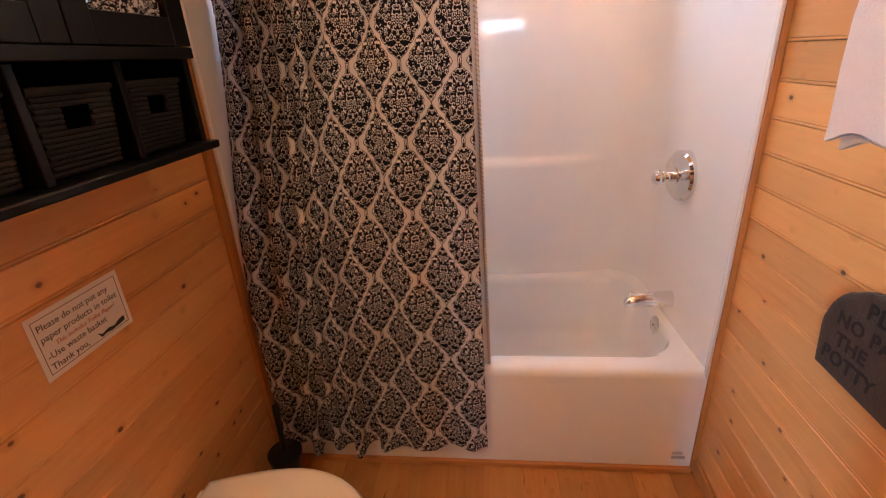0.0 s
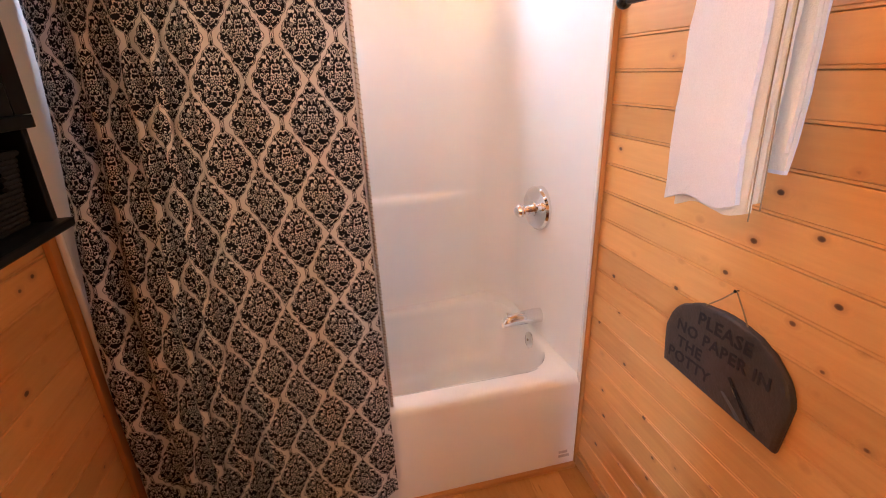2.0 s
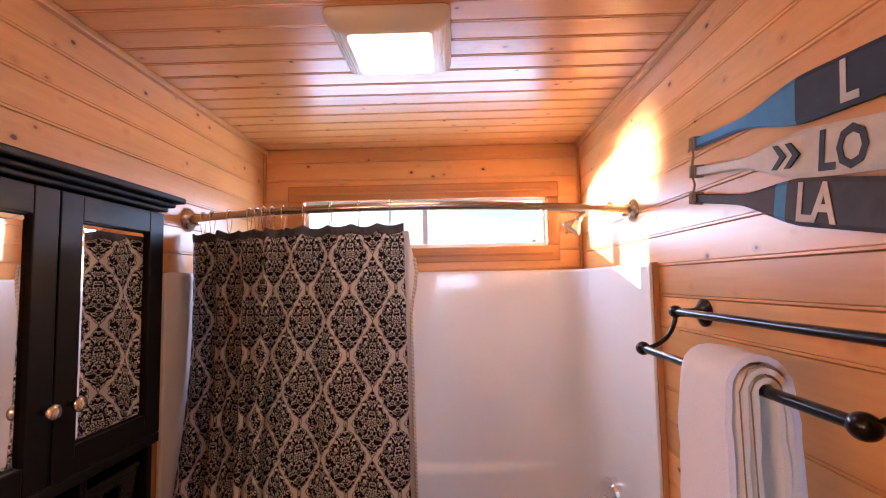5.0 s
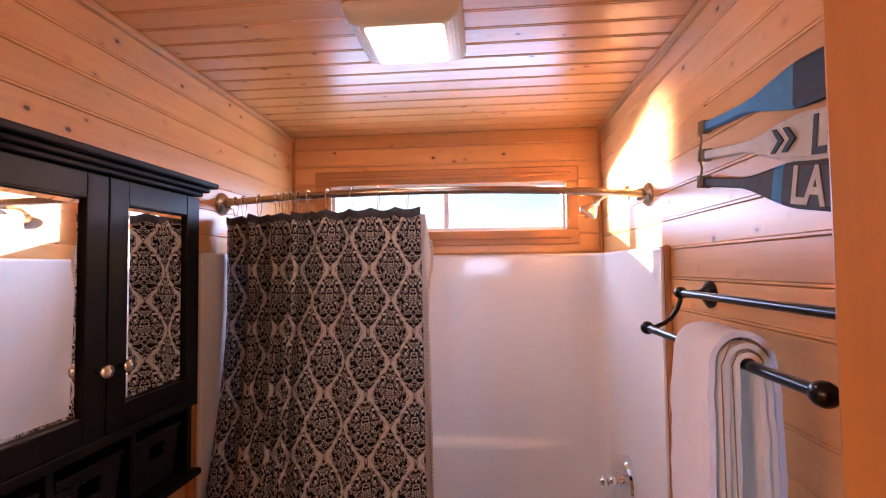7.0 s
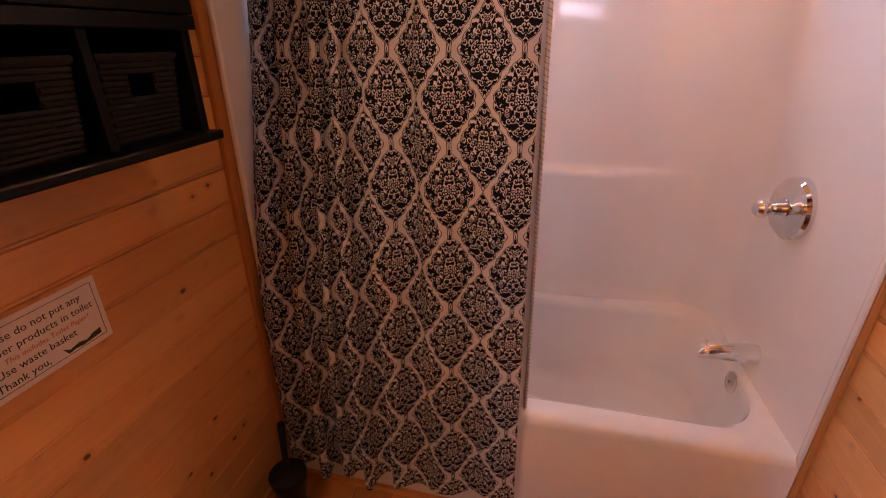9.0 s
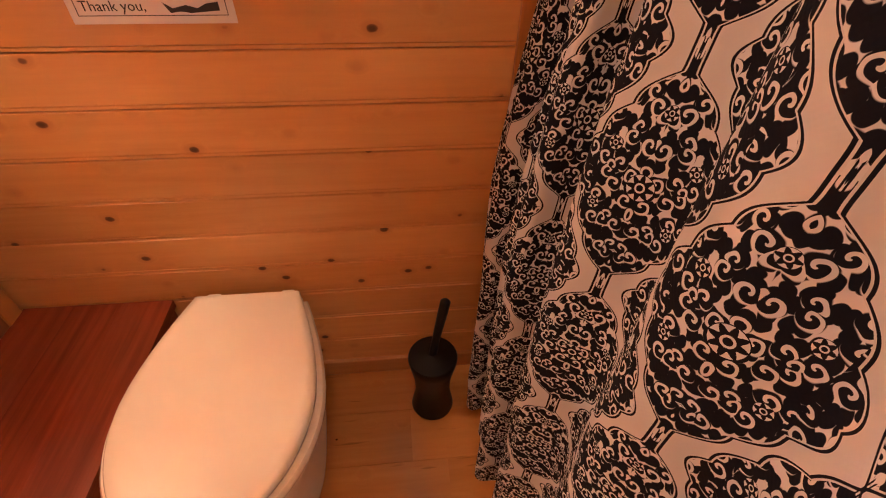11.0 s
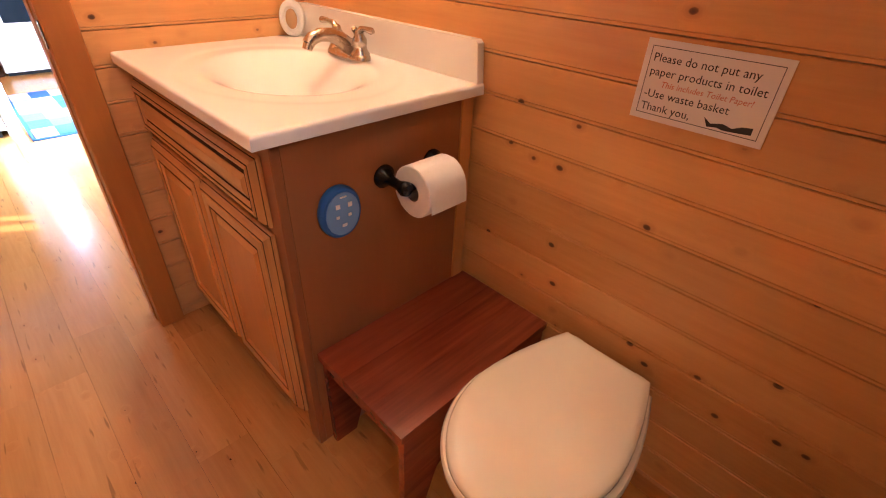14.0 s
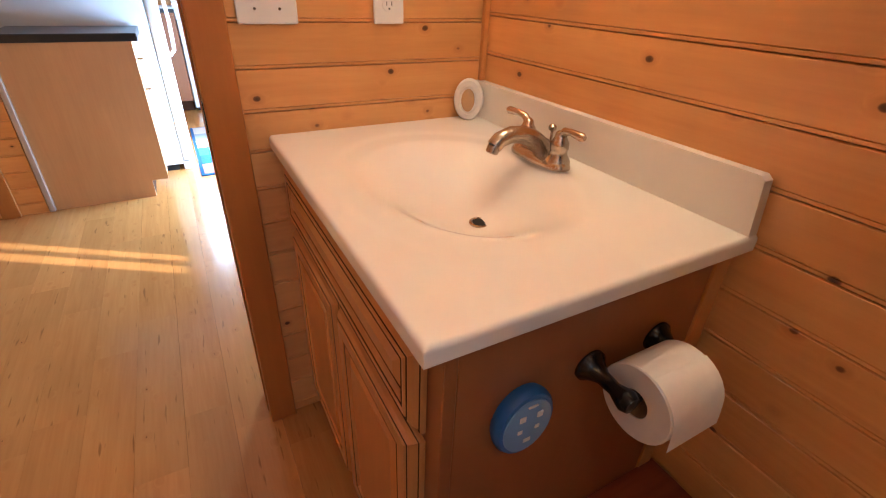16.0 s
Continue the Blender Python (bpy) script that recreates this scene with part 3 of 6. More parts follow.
# ---------------------------------------------------------------- shower
def surround():
    t = thing("bathtub", "glossy white one-piece acrylic bathtub and shower surround", "bathtub", (0.76, 0.4, 0))
    X0, X1, YB, RIM, TOP = 0.022, 1.500, 0.785, 0.425, 1.84
    # tub: rim and basin
    loops = []

    def rr(x0, x1, y0, y1, r, z, n=12):
        out = []
        for cx, cy, a0 in ((x1 - r, y1 - r, 0), (x0 + r, y1 - r, 90), (x0 + r, y0 + r, 180), (x1 - r, y0 + r, 270)):
            for k in range(n + 1):
                a = radians(a0 + 90 * k / n)
                out.append((cx + r * math.cos(a), cy + r * math.sin(a), z))
        return out

    for x0, x1, y0, y1, r, z in ((X0 - 0.004, X1 + 0.004, 0.001, YB + 0.004, 0.004, 0.02), (X0 - 0.004, X1 + 0.004, 0.0, YB + 0.004, 0.004, 0.395), (X0 - 0.004, X1 + 0.004, 0.005, YB + 0.004, 0.004, 0.414), (X0 - 0.004, X1 + 0.004, 0.018, YB + 0.004, 0.004, RIM),
                                 (0.065, 1.466, 0.078, 0.705, 0.13, RIM), (0.078, 1.454, 0.092, 0.695, 0.14, 0.417), (0.086, 1.449, 0.10, 0.69, 0.14, 0.39), (0.15, 1.415, 0.125, 0.665, 0.15, 0.16), (0.19, 1.38, 0.155, 0.63, 0.15, 0.11), (0.26, 1.32, 0.2, 0.58, 0.14, 0.1)):
        loops.append(rr(x0, x1, y0, y1, r, z))
    part("tub", loft(bmesh.new(), loops), ACRYLIC, t, smooth=50)
    # walls of the surround: plan path round three sides, raised in steps with two ledges along the back
    path = [(X0, 0.012), (X0, 0.2), (X0, 0.4), (X0, YB - 0.16)]
    for k in range(1, 9):
        a = radians(180 - 90 * k / 8)
        path.append((X0 + 0.16 + 0.16 * math.cos(a), YB - 0.16 + 0.16 * math.sin(a)))
    for k in range(1, 20):
        path.append((X0 + 0.16 + (X1 - X0 - 0.32) * k / 20, YB))
    for k in range(0, 9):
        a = radians(90 - 90 * k / 8)
        path.append((X1 - 0.16 + 0.16 * math.cos(a), YB - 0.16 + 0.16 * math.sin(a)))
    path += [(X1, 0.4), (X1, 0.2), (X1, 0.012)]
    zs = [RIM - 0.004, 0.435, 0.45, 0.48, 0.52, 0.54, 0.55, 0.556, 0.562, 0.57, 0.6, 0.8, 0.93, 0.95, 0.958, 0.964, 0.97, 0.98, 1.0, 1.2, 1.5, 1.7, TOP - 0.01, TOP]

    def sm(a, b, x):
        x = min(1, max(0, (x - a) / (b - a)))
        return x * x * (3 - 2 * x)

    def depth(x, y, z):
        side = sm(1.42, 0.95, x) * sm(0.06, 0.26, x) * sm(0.55, 0.7, y)
        d = 0.04 * (1 - sm(0.945, 0.975, z))
        return d * side + 0.018 * (1 - sm(RIM - 0.01, RIM + 0.05, z)) * sm(0.05, 0.3, y)

    bm = bmesh.new()
    rings = []
    for z in zs:
        ring = []
        for x, y in path:
            d = depth(x, y, z)
            n = Vector((0.762 - x, 0, 0)) if y < YB - 0.17 else Vector((0.762 - x if abs(x - 0.762) > 0.6 else 0, (0.6 - y) if y > YB - 0.16 else 0, 0))
            n = n.normalized() if n.length > 1e-6 else Vector((0, -1, 0))
            if 0.2 < x < 1.32:
                n = Vector((0, -1, 0))
            ring.append(bm.verts.new((x + n.x * d, y + n.y * d, z)))
        rings.append(ring)
    ring_faces(bm, rings, closed=False, cap=False)
    # returned lip at the top
    lip = [bm.verts.new((x + (0.02 if x > 1.45 else -0.02 if x < 0.07 else 0) * 0.6, y + (0.012 if y > 0.6 else 0), TOP + 0.004)) for x, y in path]
    ring_faces(bm, [rings[-1], lip], closed=False, cap=False)
    for f in bm.faces:
        f.smooth = True
    part("surround_wall", bm, ACRYLIC, t, smooth=80)
    for x0, x1 in ((0.0165, X0 + 0.010), (X1 - 0.006, W - 0.0185)):
        part("front_flange", B(min(x0, x1), max(x0, x1), 0.0, 0.016, 0.40, TOP, bev=0.005), ACRYLIC, t, smooth=40)
    # fittings
    tilt = Vector((-0.985, -0.17, 0))
    v = part("valve_plate", lathe(bmesh.new(), [(0.088, -0.03), (0.088, 0.004), (0.08, 0.012), (0.05, 0.017), (0.03, 0.022), (0.03, 0.028)], (1.478, 0.385, 0.971), tilt, 36, 1.0, 1.0), CHROME, t, "round chrome valve plate", smooth=35)
    part("valve_knob", lathe(bmesh.new(), [(0.018, 0), (0.018, 0.03), (0.013, 0.036), (0.02, 0.045), (0.026, 0.055), (0.026, 0.066), (0.018, 0.076), (0.004, 0.079)], (1.458, 0.380, 0.971), tilt, 20), CHROME, v, smooth=35)
    bm = bmesh.new()
    loops = []
    for x, zc, rz, ry in ((1.499, 0.498, 0.033, 0.030), (1.45, 0.498, 0.032, 0.029), (1.40, 0.495, 0.029, 0.027), (1.36, 0.491, 0.026, 0.025), (1.338, 0.486, 0.023, 0.023), (1.328, 0.480, 0.015, 0.016)):
        loops.append([(x, 0.352 + ry * math.cos(a), zc + rz * math.sin(a)) for a in [2 * math.pi * k / 20 for k in range(20)]])
    sp = part("tub_spout", loft(bm, loops), CHROME, t, "chrome tub spout", smooth=40)
    part("diverter_pin", tube(bmesh.new(), [(1.347, 0.352, 0.508), (1.347, 0.352, 0.526), (1.347, 0.352, 0.530)], [0.004, 0.004, 0.006], 8), CHROME, sp)
    o = part("overflow_plate", lathe(bmesh.new(), [(0.036, 0), (0.036, 0.004), (0.03, 0.008), (0.004, 0.009)], (1.449, 0.340, 0.388), (-1, 0, 0.12), 24), CHROME, t, smooth=35)
    part("overflow_screw", lathe(bmesh.new(), [(0.006, 0), (0.005, 0.003), (0.001, 0.004)], (1.4405, 0.340, 0.390), (-1, 0, 0.12), 10), NICKEL, o)
    for zz, ww in ((0.075, 0.035), (0.055, 0.045)):
        part("maker_label", B(1.435, 1.435 + ww, -0.0015, 0.001, zz, zz + 0.012), paint("grey_label", (0.45, 0.42, 0.4), 0.5), t)
    return t


surround()


def shower_head():
    t = thing("wall_shower", "chrome shower head on a short bent arm", "shower", (W, 0.40, 2.066))
    part("arm_flange", lathe(bmesh.new(), [(0.032, 0), (0.03, 0.006), (0.012, 0.012)], (W, 0.40, 2.066), (-1, 0, 0), 20), CHROME, t, smooth=40)
    part("shower_arm", tube(bmesh.new(), [(W, 0.4, 2.066), (1.48, 0.4, 2.068), (1.445, 0.4, 2.064), (1.42, 0.4, 2.050), (1.402, 0.4, 2.032)], 0.0095), CHROME, t, smooth=60)
    part("head", lathe(bmesh.new(), [(0.011, 0), (0.015, 0.008), (0.012, 0.018), (0.018, 0.026), (0.034, 0.05), (0.037, 0.062), (0.032, 0.066), (0.004, 0.066)], (1.408, 0.4, 2.038), (-0.6, 0, -0.75), 24), CHROME, t, smooth=40)


shower_head()

ROD_Z = 2.026


def rod_y(x):
    return 0.166 - 0.188 * math.sin(math.pi * min(1, max(0, x / W))) ** 0.85


def curtain_rod():
    t = thing("shower_rod", "bowed brushed nickel shower curtain rod between wall flanges", "curtain rod", (0.76, 0.08, ROD_Z))
    xs = [0.004 + (W - 0.008) * k / 40 for k in range(41)]
    part("rod", tube(bmesh.new(), [(x, rod_y(x), ROD_Z) for x in xs], 0.0125, 14), NICKEL, t, smooth=60)
    for x, s in ((0.0, 1), (W, -1)):
        part("flange", lathe(bmesh.new(), [(0.042, 0), (0.042, 0.004), (0.036, 0.012), (0.024, 0.02), (0.02, 0.04), (0.016, 0.044)], (x, 0.166, ROD_Z), (s, 0, 0), 24), NICKEL, t, smooth=40)


curtain_rod()

CX0, CX1 = 0.024, 0.765
PRINT_W, PRINT_H = 0.172, 0.197
# pleats from the wall to the open edge: cloth length, swing of the cloth in radians
PLEATS = ((0.12, 0.85), (0.18, 1.60), (0.13, 1.10), (0.18, 1.72), (0.16, 1.05), (0.19, 0.62), (0.15, 0.40))


def curtain():
    """The cloth: deep soft pleats run down from the hooks, the foot hangs outside the tub."""
    t = thing("shower_curtain", "black and white damask print fabric shower curtain, gathered to one side", "shower curtain", (0.42, 0.0, 1.0))
    NU, NV = 300, 76
    top = 1.972
    total = sum(p[0] for p in PLEATS)
    ends = [sum(p[0] for p in PLEATS[:k]) for k in range(len(PLEATS) + 1)]
    ds = total / NU

    def swing(q, v):
        """Heading of the cloth in plan at the cloth length q and the drop v."""
        q = min(max(q, 0.0), total - 1e-6)
        k = max(i for i in range(len(PLEATS)) if ends[i] <= q)
        f = (q - ends[k]) / PLEATS[k][0]
        near = PLEATS[min(k + 1, len(PLEATS) - 1)] if f > 0.5 else PLEATS[max(k - 1, 0)]
        m = PLEATS[k][1] + (near[1] - PLEATS[k][1]) * abs(f - 0.5)
        m *= 0.72 + 0.34 * min(1.0, 3.0 * v) - 0.10 * v + 0.10 * math.sin(5.0 * v + 2.3 * k)
        ph = 2 * math.pi * (f + 0.05 * math.sin(3.0 * v + 1.7 * k) * math.sin(math.pi * f) ** 2)
        return m * math.sin(ph) + 0.16 * m * math.sin(2 * ph + 0.8 + k)

    def ease(x):
        x = min(1.0, max(0.0, x))
        return x * x * (3 - 2 * x)

    grid, height = [], []
    bm = bmesh.new()
    uvl = bm.loops.layers.uv.new("UVMap")
    for j in range(NV + 1):
        v = j / NV
        xs, ys = [0.0], [0.0]
        for i in range(NU):
            h = swing((i + 0.5) * ds, v)
            xs.append(xs[-1] + math.cos(h) * ds)
            ys.append(ys[-1] + math.sin(h) * ds)
        mean = [sum(ys[max(0, i - 36):i + 37]) / len(ys[max(0, i - 36):i + 37]) for i in range(NU + 1)]
        x0, x1 = CX0 + 0.022 * v, CX1 + 0.030 * v
        row, zs = [], []
        for i in range(NU + 1):
            u = i / NU
            x = x0 + (x1 - x0) * xs[i] / xs[-1]
            yt = rod_y(x)
            yf = -0.050 - 0.014 * math.sin(math.pi * u)
            y = yt + (yf - yt) * ease((v - 0.15) / 0.60) - 0.85 * (ys[i] - mean[i])
            y += 0.0035 * noise.noise((u * 26, v * 7, 3)) + 0.0016 * noise.noise((u * 60, v * 26, 8))
            hem = 0.128 + 0.008 * math.sin(23 * u + 0.6) + 0.006 * math.sin(51 * u) - 0.012 * (1 - u)
            z = top - 0.010 * abs(math.sin(math.pi * 11 * u)) * max(0, 1 - 8 * v) + (hem - top) * v
            if z < 0.60:
                lim = -0.007 + 0.05 * ease((z - 0.44) / 0.16)
                if y > lim - 0.008:
                    y = lim - 0.008 * math.exp(-(y - lim + 0.008) / 0.012)
            row.append(bm.verts.new((max(x, 0.024), y, z)))
            zs.append(z)
        grid.append(row)
        height.append(zs)
    # the print: one field is centred on the flat part near the open edge
    mid = min(range(NU + 1), key=lambda i: abs(grid[NV // 3][i].co.x - 0.655))
    u0, v0 = 3.0 - PRINT_W / 4 - mid * ds, 4 * PRINT_H - 1.684
    for j in range(NV):
        for i in range(NU):
            f = bm.faces.new((grid[j][i], grid[j][i + 1], grid[j + 1][i + 1], grid[j + 1][i]))
            f.smooth = True
            for lp, (a, b) in zip(f.loops, ((i, j), (i + 1, j), (i + 1, j + 1), (i, j + 1))):
                lp[uvl].uv = (u0 + a * ds, v0 + height[b][a] + 8 * PRINT_H)
    crest = [(w.co.x, w.co.y, w.co.z) for w in grid[0][::2]]
    part("cloth", bm, CURTAIN, t)
    # stitched hem along the top
    bm = bmesh.new()
    loft(bm, [((x, y - 0.0035, z + 0.002), (x, y - 0.0012, z + 0.006), (x, y + 0.0012, z + 0.006), (x, y + 0.0025, z + 0.002), (x, y + 0.0012, z - 0.020), (x, y - 0.003, z - 0.020)) for x, y, z in crest])
    part("top_hem", bm, paint("hem_cloth", (0.07, 0.066, 0.08), 0.9, 0.5, 90), t, "dark folded top hem", smooth=60)
    # plain white liner inside the tub; its corded edge shows along the open side
    g2 = []
    bm = bmesh.new()
    for j in range(41):
        v = j / 40
        row = []
        edge = CX1 + 0.030 * v + 0.010 + 0.020 * math.exp(-((v - 0.075) / 0.05) ** 2)
        for i in range(33):
            u = i / 32
            x = 0.05 + (edge - 0.05) * u
            yt = rod_y(x) + 0.030
            row.append(bm.verts.new((x, yt + (0.035 - yt) * ease((v - 0.3) / 0.5) + 0.007 * math.sin(30 * u + 3 * v) * (1 - u), 1.955 + (0.3 - 1.955) * v)))
        g2.append(row)
    for a, b in zip(g2, g2[1:]):
        for i in range(32):
            bm.faces.new((a[i], a[i + 1], b[i + 1], b[i]))
    side = [r[-1].co.copy() for r in g2[2:]]
    ln = part("liner", bm, LINER, t, "plain white curtain liner", smooth=80)
    CORD = paint("corded_edge", (0.68, 0.60, 0.52), 0.9, 0.2, 120, bump=0.5)
    part("edge_cord", tube(bmesh.new(), [c + Vector((0.002, -0.003, 0)) for c in side], 0.0045, 8), CORD, ln, "beige corded edge", smooth=60)
    bm = bmesh.new()
    twist = []
    for k in range(900):
        f = k / 899 * (len(side) - 1)
        n = min(int(f), len(side) - 2)
        c = side[n].lerp(side[n + 1], f - n)
        twist.append(c + Vector((0.002 + 0.0048 * math.cos(k * 0.9), -0.003 + 0.0048 * math.sin(k * 0.9), 0)))
    part("edge_thread", tube(bm, twist, 0.0011, 4), paint("brown_thread", (0.38, 0.27, 0.19), 0.9, 0.2), ln, "brown twisted edge thread")
    return t


curtain()


def curtain_hook(x):
    t = thing("curtain_ring", "bright wire curtain hook with roller beads on the rod", "curtain ring", (x, rod_y(x), ROD_Z), group="rings along the shower rod")
    y = rod_y(x)
    pts = [(x, y + 0.004, 1.968), (x, y + 0.014, 1.985), (x, y + 0.019, 2.01), (x, y + 0.0165, 2.035), (x, y + 0.004, 2.045), (x, y - 0.010, 2.041), (x, y - 0.0175, 2.025), (x, y - 0.014, 2.0), (x, y - 0.008, 1.975), (x, y, 1.968)]
    part("wire", tube(bmesh.new(), pts, 0.0013, 6), CHROME, t, smooth=60)
    for dy in (-0.010, -0.003, 0.004, 0.011):
        bm = bmesh.new()
        bmesh.ops.create_uvsphere(bm, u_segments=8, v_segments=6, radius=0.0042, matrix=Matrix.Translation((x, y + dy, ROD_Z + math.sqrt(max(0, 0.0168 ** 2 - dy * dy)))))
        part("roller_bead", bm, CHROME, t, smooth=60)


for hx in (0.075, 0.115, 0.185, 0.262, 0.29, 0.315, 0.345, 0.385, 0.455, 0.54, 0.63, 0.725):
    curtain_hook(hx)


# ---------------------------------------------------------------- ceiling light
def ceiling_light():
    t = thing("ceiling_light", "square ivory bathroom fan light with a lit diffuser on the ceiling", "ceiling light", (0.765, -0.20, CEIL))
    cx, cy = 0.765, -0.20

    def sq(h, z, r):
        out = []
        for sx, sy, a0 in ((1, 1, 0), (-1, 1, 90), (-1, -1, 180), (1, -1, 270)):
            for k in range(5):
                a = radians(a0 + 22.5 * k)
                out.append((cx + sx * (h - r) + r * math.cos(a), cy + sy * (h - r) + r * math.sin(a), z))
        return out

    part("housing", loft(bmesh.new(), [sq(0.152, CEIL - 0.001, 0.02), sq(0.152, CEIL - 0.012, 0.02), sq(0.142, CEIL - 0.03, 0.022), sq(0.115, CEIL - 0.045, 0.02)]), IVORY, t, smooth=40)
    part("diffuser", loft(bmesh.new(), [sq(0.104, CEIL - 0.045, 0.012), sq(0.104, CEIL - 0.047, 0.012), sq(0.100, CEIL - 0.051, 0.012)]), DIFFUSER, t, "glowing white diffuser panel", smooth=40)
    for s in (-1, 1):
        for k in range(3):
            x = cx + s * (0.118 + 0.009 * k)
            part("vent_slat", B(x - 0.0022, x + 0.0022, cy - 0.11, cy + 0.11, CEIL - 0.045 + 0.0045 * k, CEIL - 0.040 + 0.0045 * k, bev=0.001, seg=1), IVORY, t)


ceiling_light()


def vanity_light():
    t = thing("vanity_light", "dark bronze bar with three frosted glass shades above the sink", "wall light", (0.03, -1.40, 2.06))
    part("back_plate", B(0.001, 0.02, -1.66, -1.14, 2.07, 2.13, bev=0.004), BLACK_METAL, t)
    for y in (-1.60, -1.40, -1.20):
        part("arm", tube(bmesh.new(), [(0.02, y, 2.10), (0.13, y, 2.11), (0.16, y, 2.095)], 0.007), BLACK_METAL, t, smooth=60)
        part("shade", lathe(bmesh.new(), [(0.02, 0), (0.028, -0.01), (0.045, -0.05), (0.05, -0.08), (0.047, -0.08), (0.018, -0.002)], (0.16, y, 2.09), n=20), DIFFUSER, t, "frosted lit glass shade", smooth=50)


vanity_light()


# ---------------------------------------------------------------- wall cabinet
SATIN = paint("satin_steel", (0.62, 0.62, 0.62), 0.22, 0.03, metal=1.0)


def framed_door(parent, y0, y1, z0, z1, x, knob_y):
    """A black cabinet door with a bevelled mirror, a knob and hinges."""
    fw = 0.052
    d = part("door", B(x, x + 0.016, y0, y0 + fw, z0, z1, bev=0.002), BLACK_PAINT, parent)
    part("stile", B(x, x + 0.016, y1 - fw, y1, z0, z1, bev=0.002), BLACK_PAINT, d)
    part("rail", B(x, x + 0.0155, y0 + fw, y1 - fw, z1 - fw, z1, bev=0.002), BLACK_PAINT, d)
    part("rail", B(x, x + 0.0155, y0 + fw, y1 - fw, z0, z0 + fw, bev=0.002), BLACK_PAINT, d)
    a, b, c, e = y0 + fw + 0.0005, y1 - fw - 0.0005, z0 + fw + 0.0005, z1 - fw - 0.0005
    bm = bmesh.new()
    k = 0.012
    loft(bm, [[(x + 0.002, a, c), (x + 0.002, b, c), (x + 0.002, b, e), (x + 0.002, a, e)], [(x + 0.006, a, c), (x + 0.006, b, c), (x + 0.006, b, e), (x + 0.006, a, e)],
              [(x + 0.0085, a + k, c + k), (x + 0.0085, b - k, c + k), (x + 0.0085, b - k, e - k), (x + 0.0085, a + k, e - k)]])
    part("mirror", bm, MIRROR, d, "bevelled mirror glass")
    part("knob", lathe(bmesh.new(), [(0.006, 0), (0.005, 0.012), (0.010, 0.018), (0.0145, 0.024), (0.0145, 0.029), (0.010, 0.034), (0.001, 0.036)], (x + 0.016, knob_y, 1.585), (1, 0, 0), 18), SATIN, d, "satin nickel knob", smooth=50)
    return d


def wall_cabinet():
    y0, y1, z0, z1, xf = -0.865, -0.255, 1.235, 1.985, 0.172
    t = thing("wall_cabinet", "black wooden wall cabinet with two mirrored doors and open cubbies", "cabinet", (0.09, -0.56, z0))
    for a, b in ((y0, y0 + 0.018), (y1 - 0.018, y1)):
        part("side", B(0.002, xf, a, b, z0 + 0.018, z1, bev=0.002), BLACK_PAINT, t)
    part("back", B(0.001, 0.008, y0 + 0.0185, y1 - 0.0185, z0 + 0.019, z1), BLACK_PAINT, t)
    part("base", B(0.002, xf + 0.022, y0 - 0.012, y1 + 0.012, z0, z0 + 0.0175, bev=0.004), BLACK_PAINT, t)
    part("shelf", B(0.0085, xf - 0.002, y0 + 0.0185, y1 - 0.0185, 1.447, 1.465, bev=0.002), BLACK_PAINT, t)
    part("rail", B(xf - 0.001, xf + 0.016, y0 + 0.0, y1, 1.425, 1.447, bev=0.002), BLACK_PAINT, t)
    for yy in (-0.662, -0.462):
        part("divider", B(0.0085, xf, yy - 0.008, yy + 0.008, z0 + 0.018, 1.4245, bev=0.002), BLACK_PAINT, t)
    for k, (o, zz, h) in enumerate(((0.006, z1, 0.012), (0.018, z1 + 0.012, 0.012), (0.034, z1 + 0.024, 0.016))):
        part("cornice", B(0.001, xf + 0.018 + o, y0 - o, y1 + o, zz + 0.0002, zz + h, bev=0.004), BLACK_PAINT, t)
    framed_door(t, y0 + 0.001, -0.5615, 1.4485, z1 - 0.004, xf + 0.0005, -0.588)
    framed_door(t, -0.5585, y1 - 0.001, 1.4485, z1 - 0.004, xf + 0.0005, -0.532)
    for hz in (1.53, 1.90):
        for yy in (y1 + 0.0005, y0 - 0.0035):
            part("hinge", B(xf - 0.012, xf + 0.008, yy, yy + 0.003, hz - 0.025, hz + 0.025, bev=0.001), NICKEL, t)
    return t


wall_cabinet()


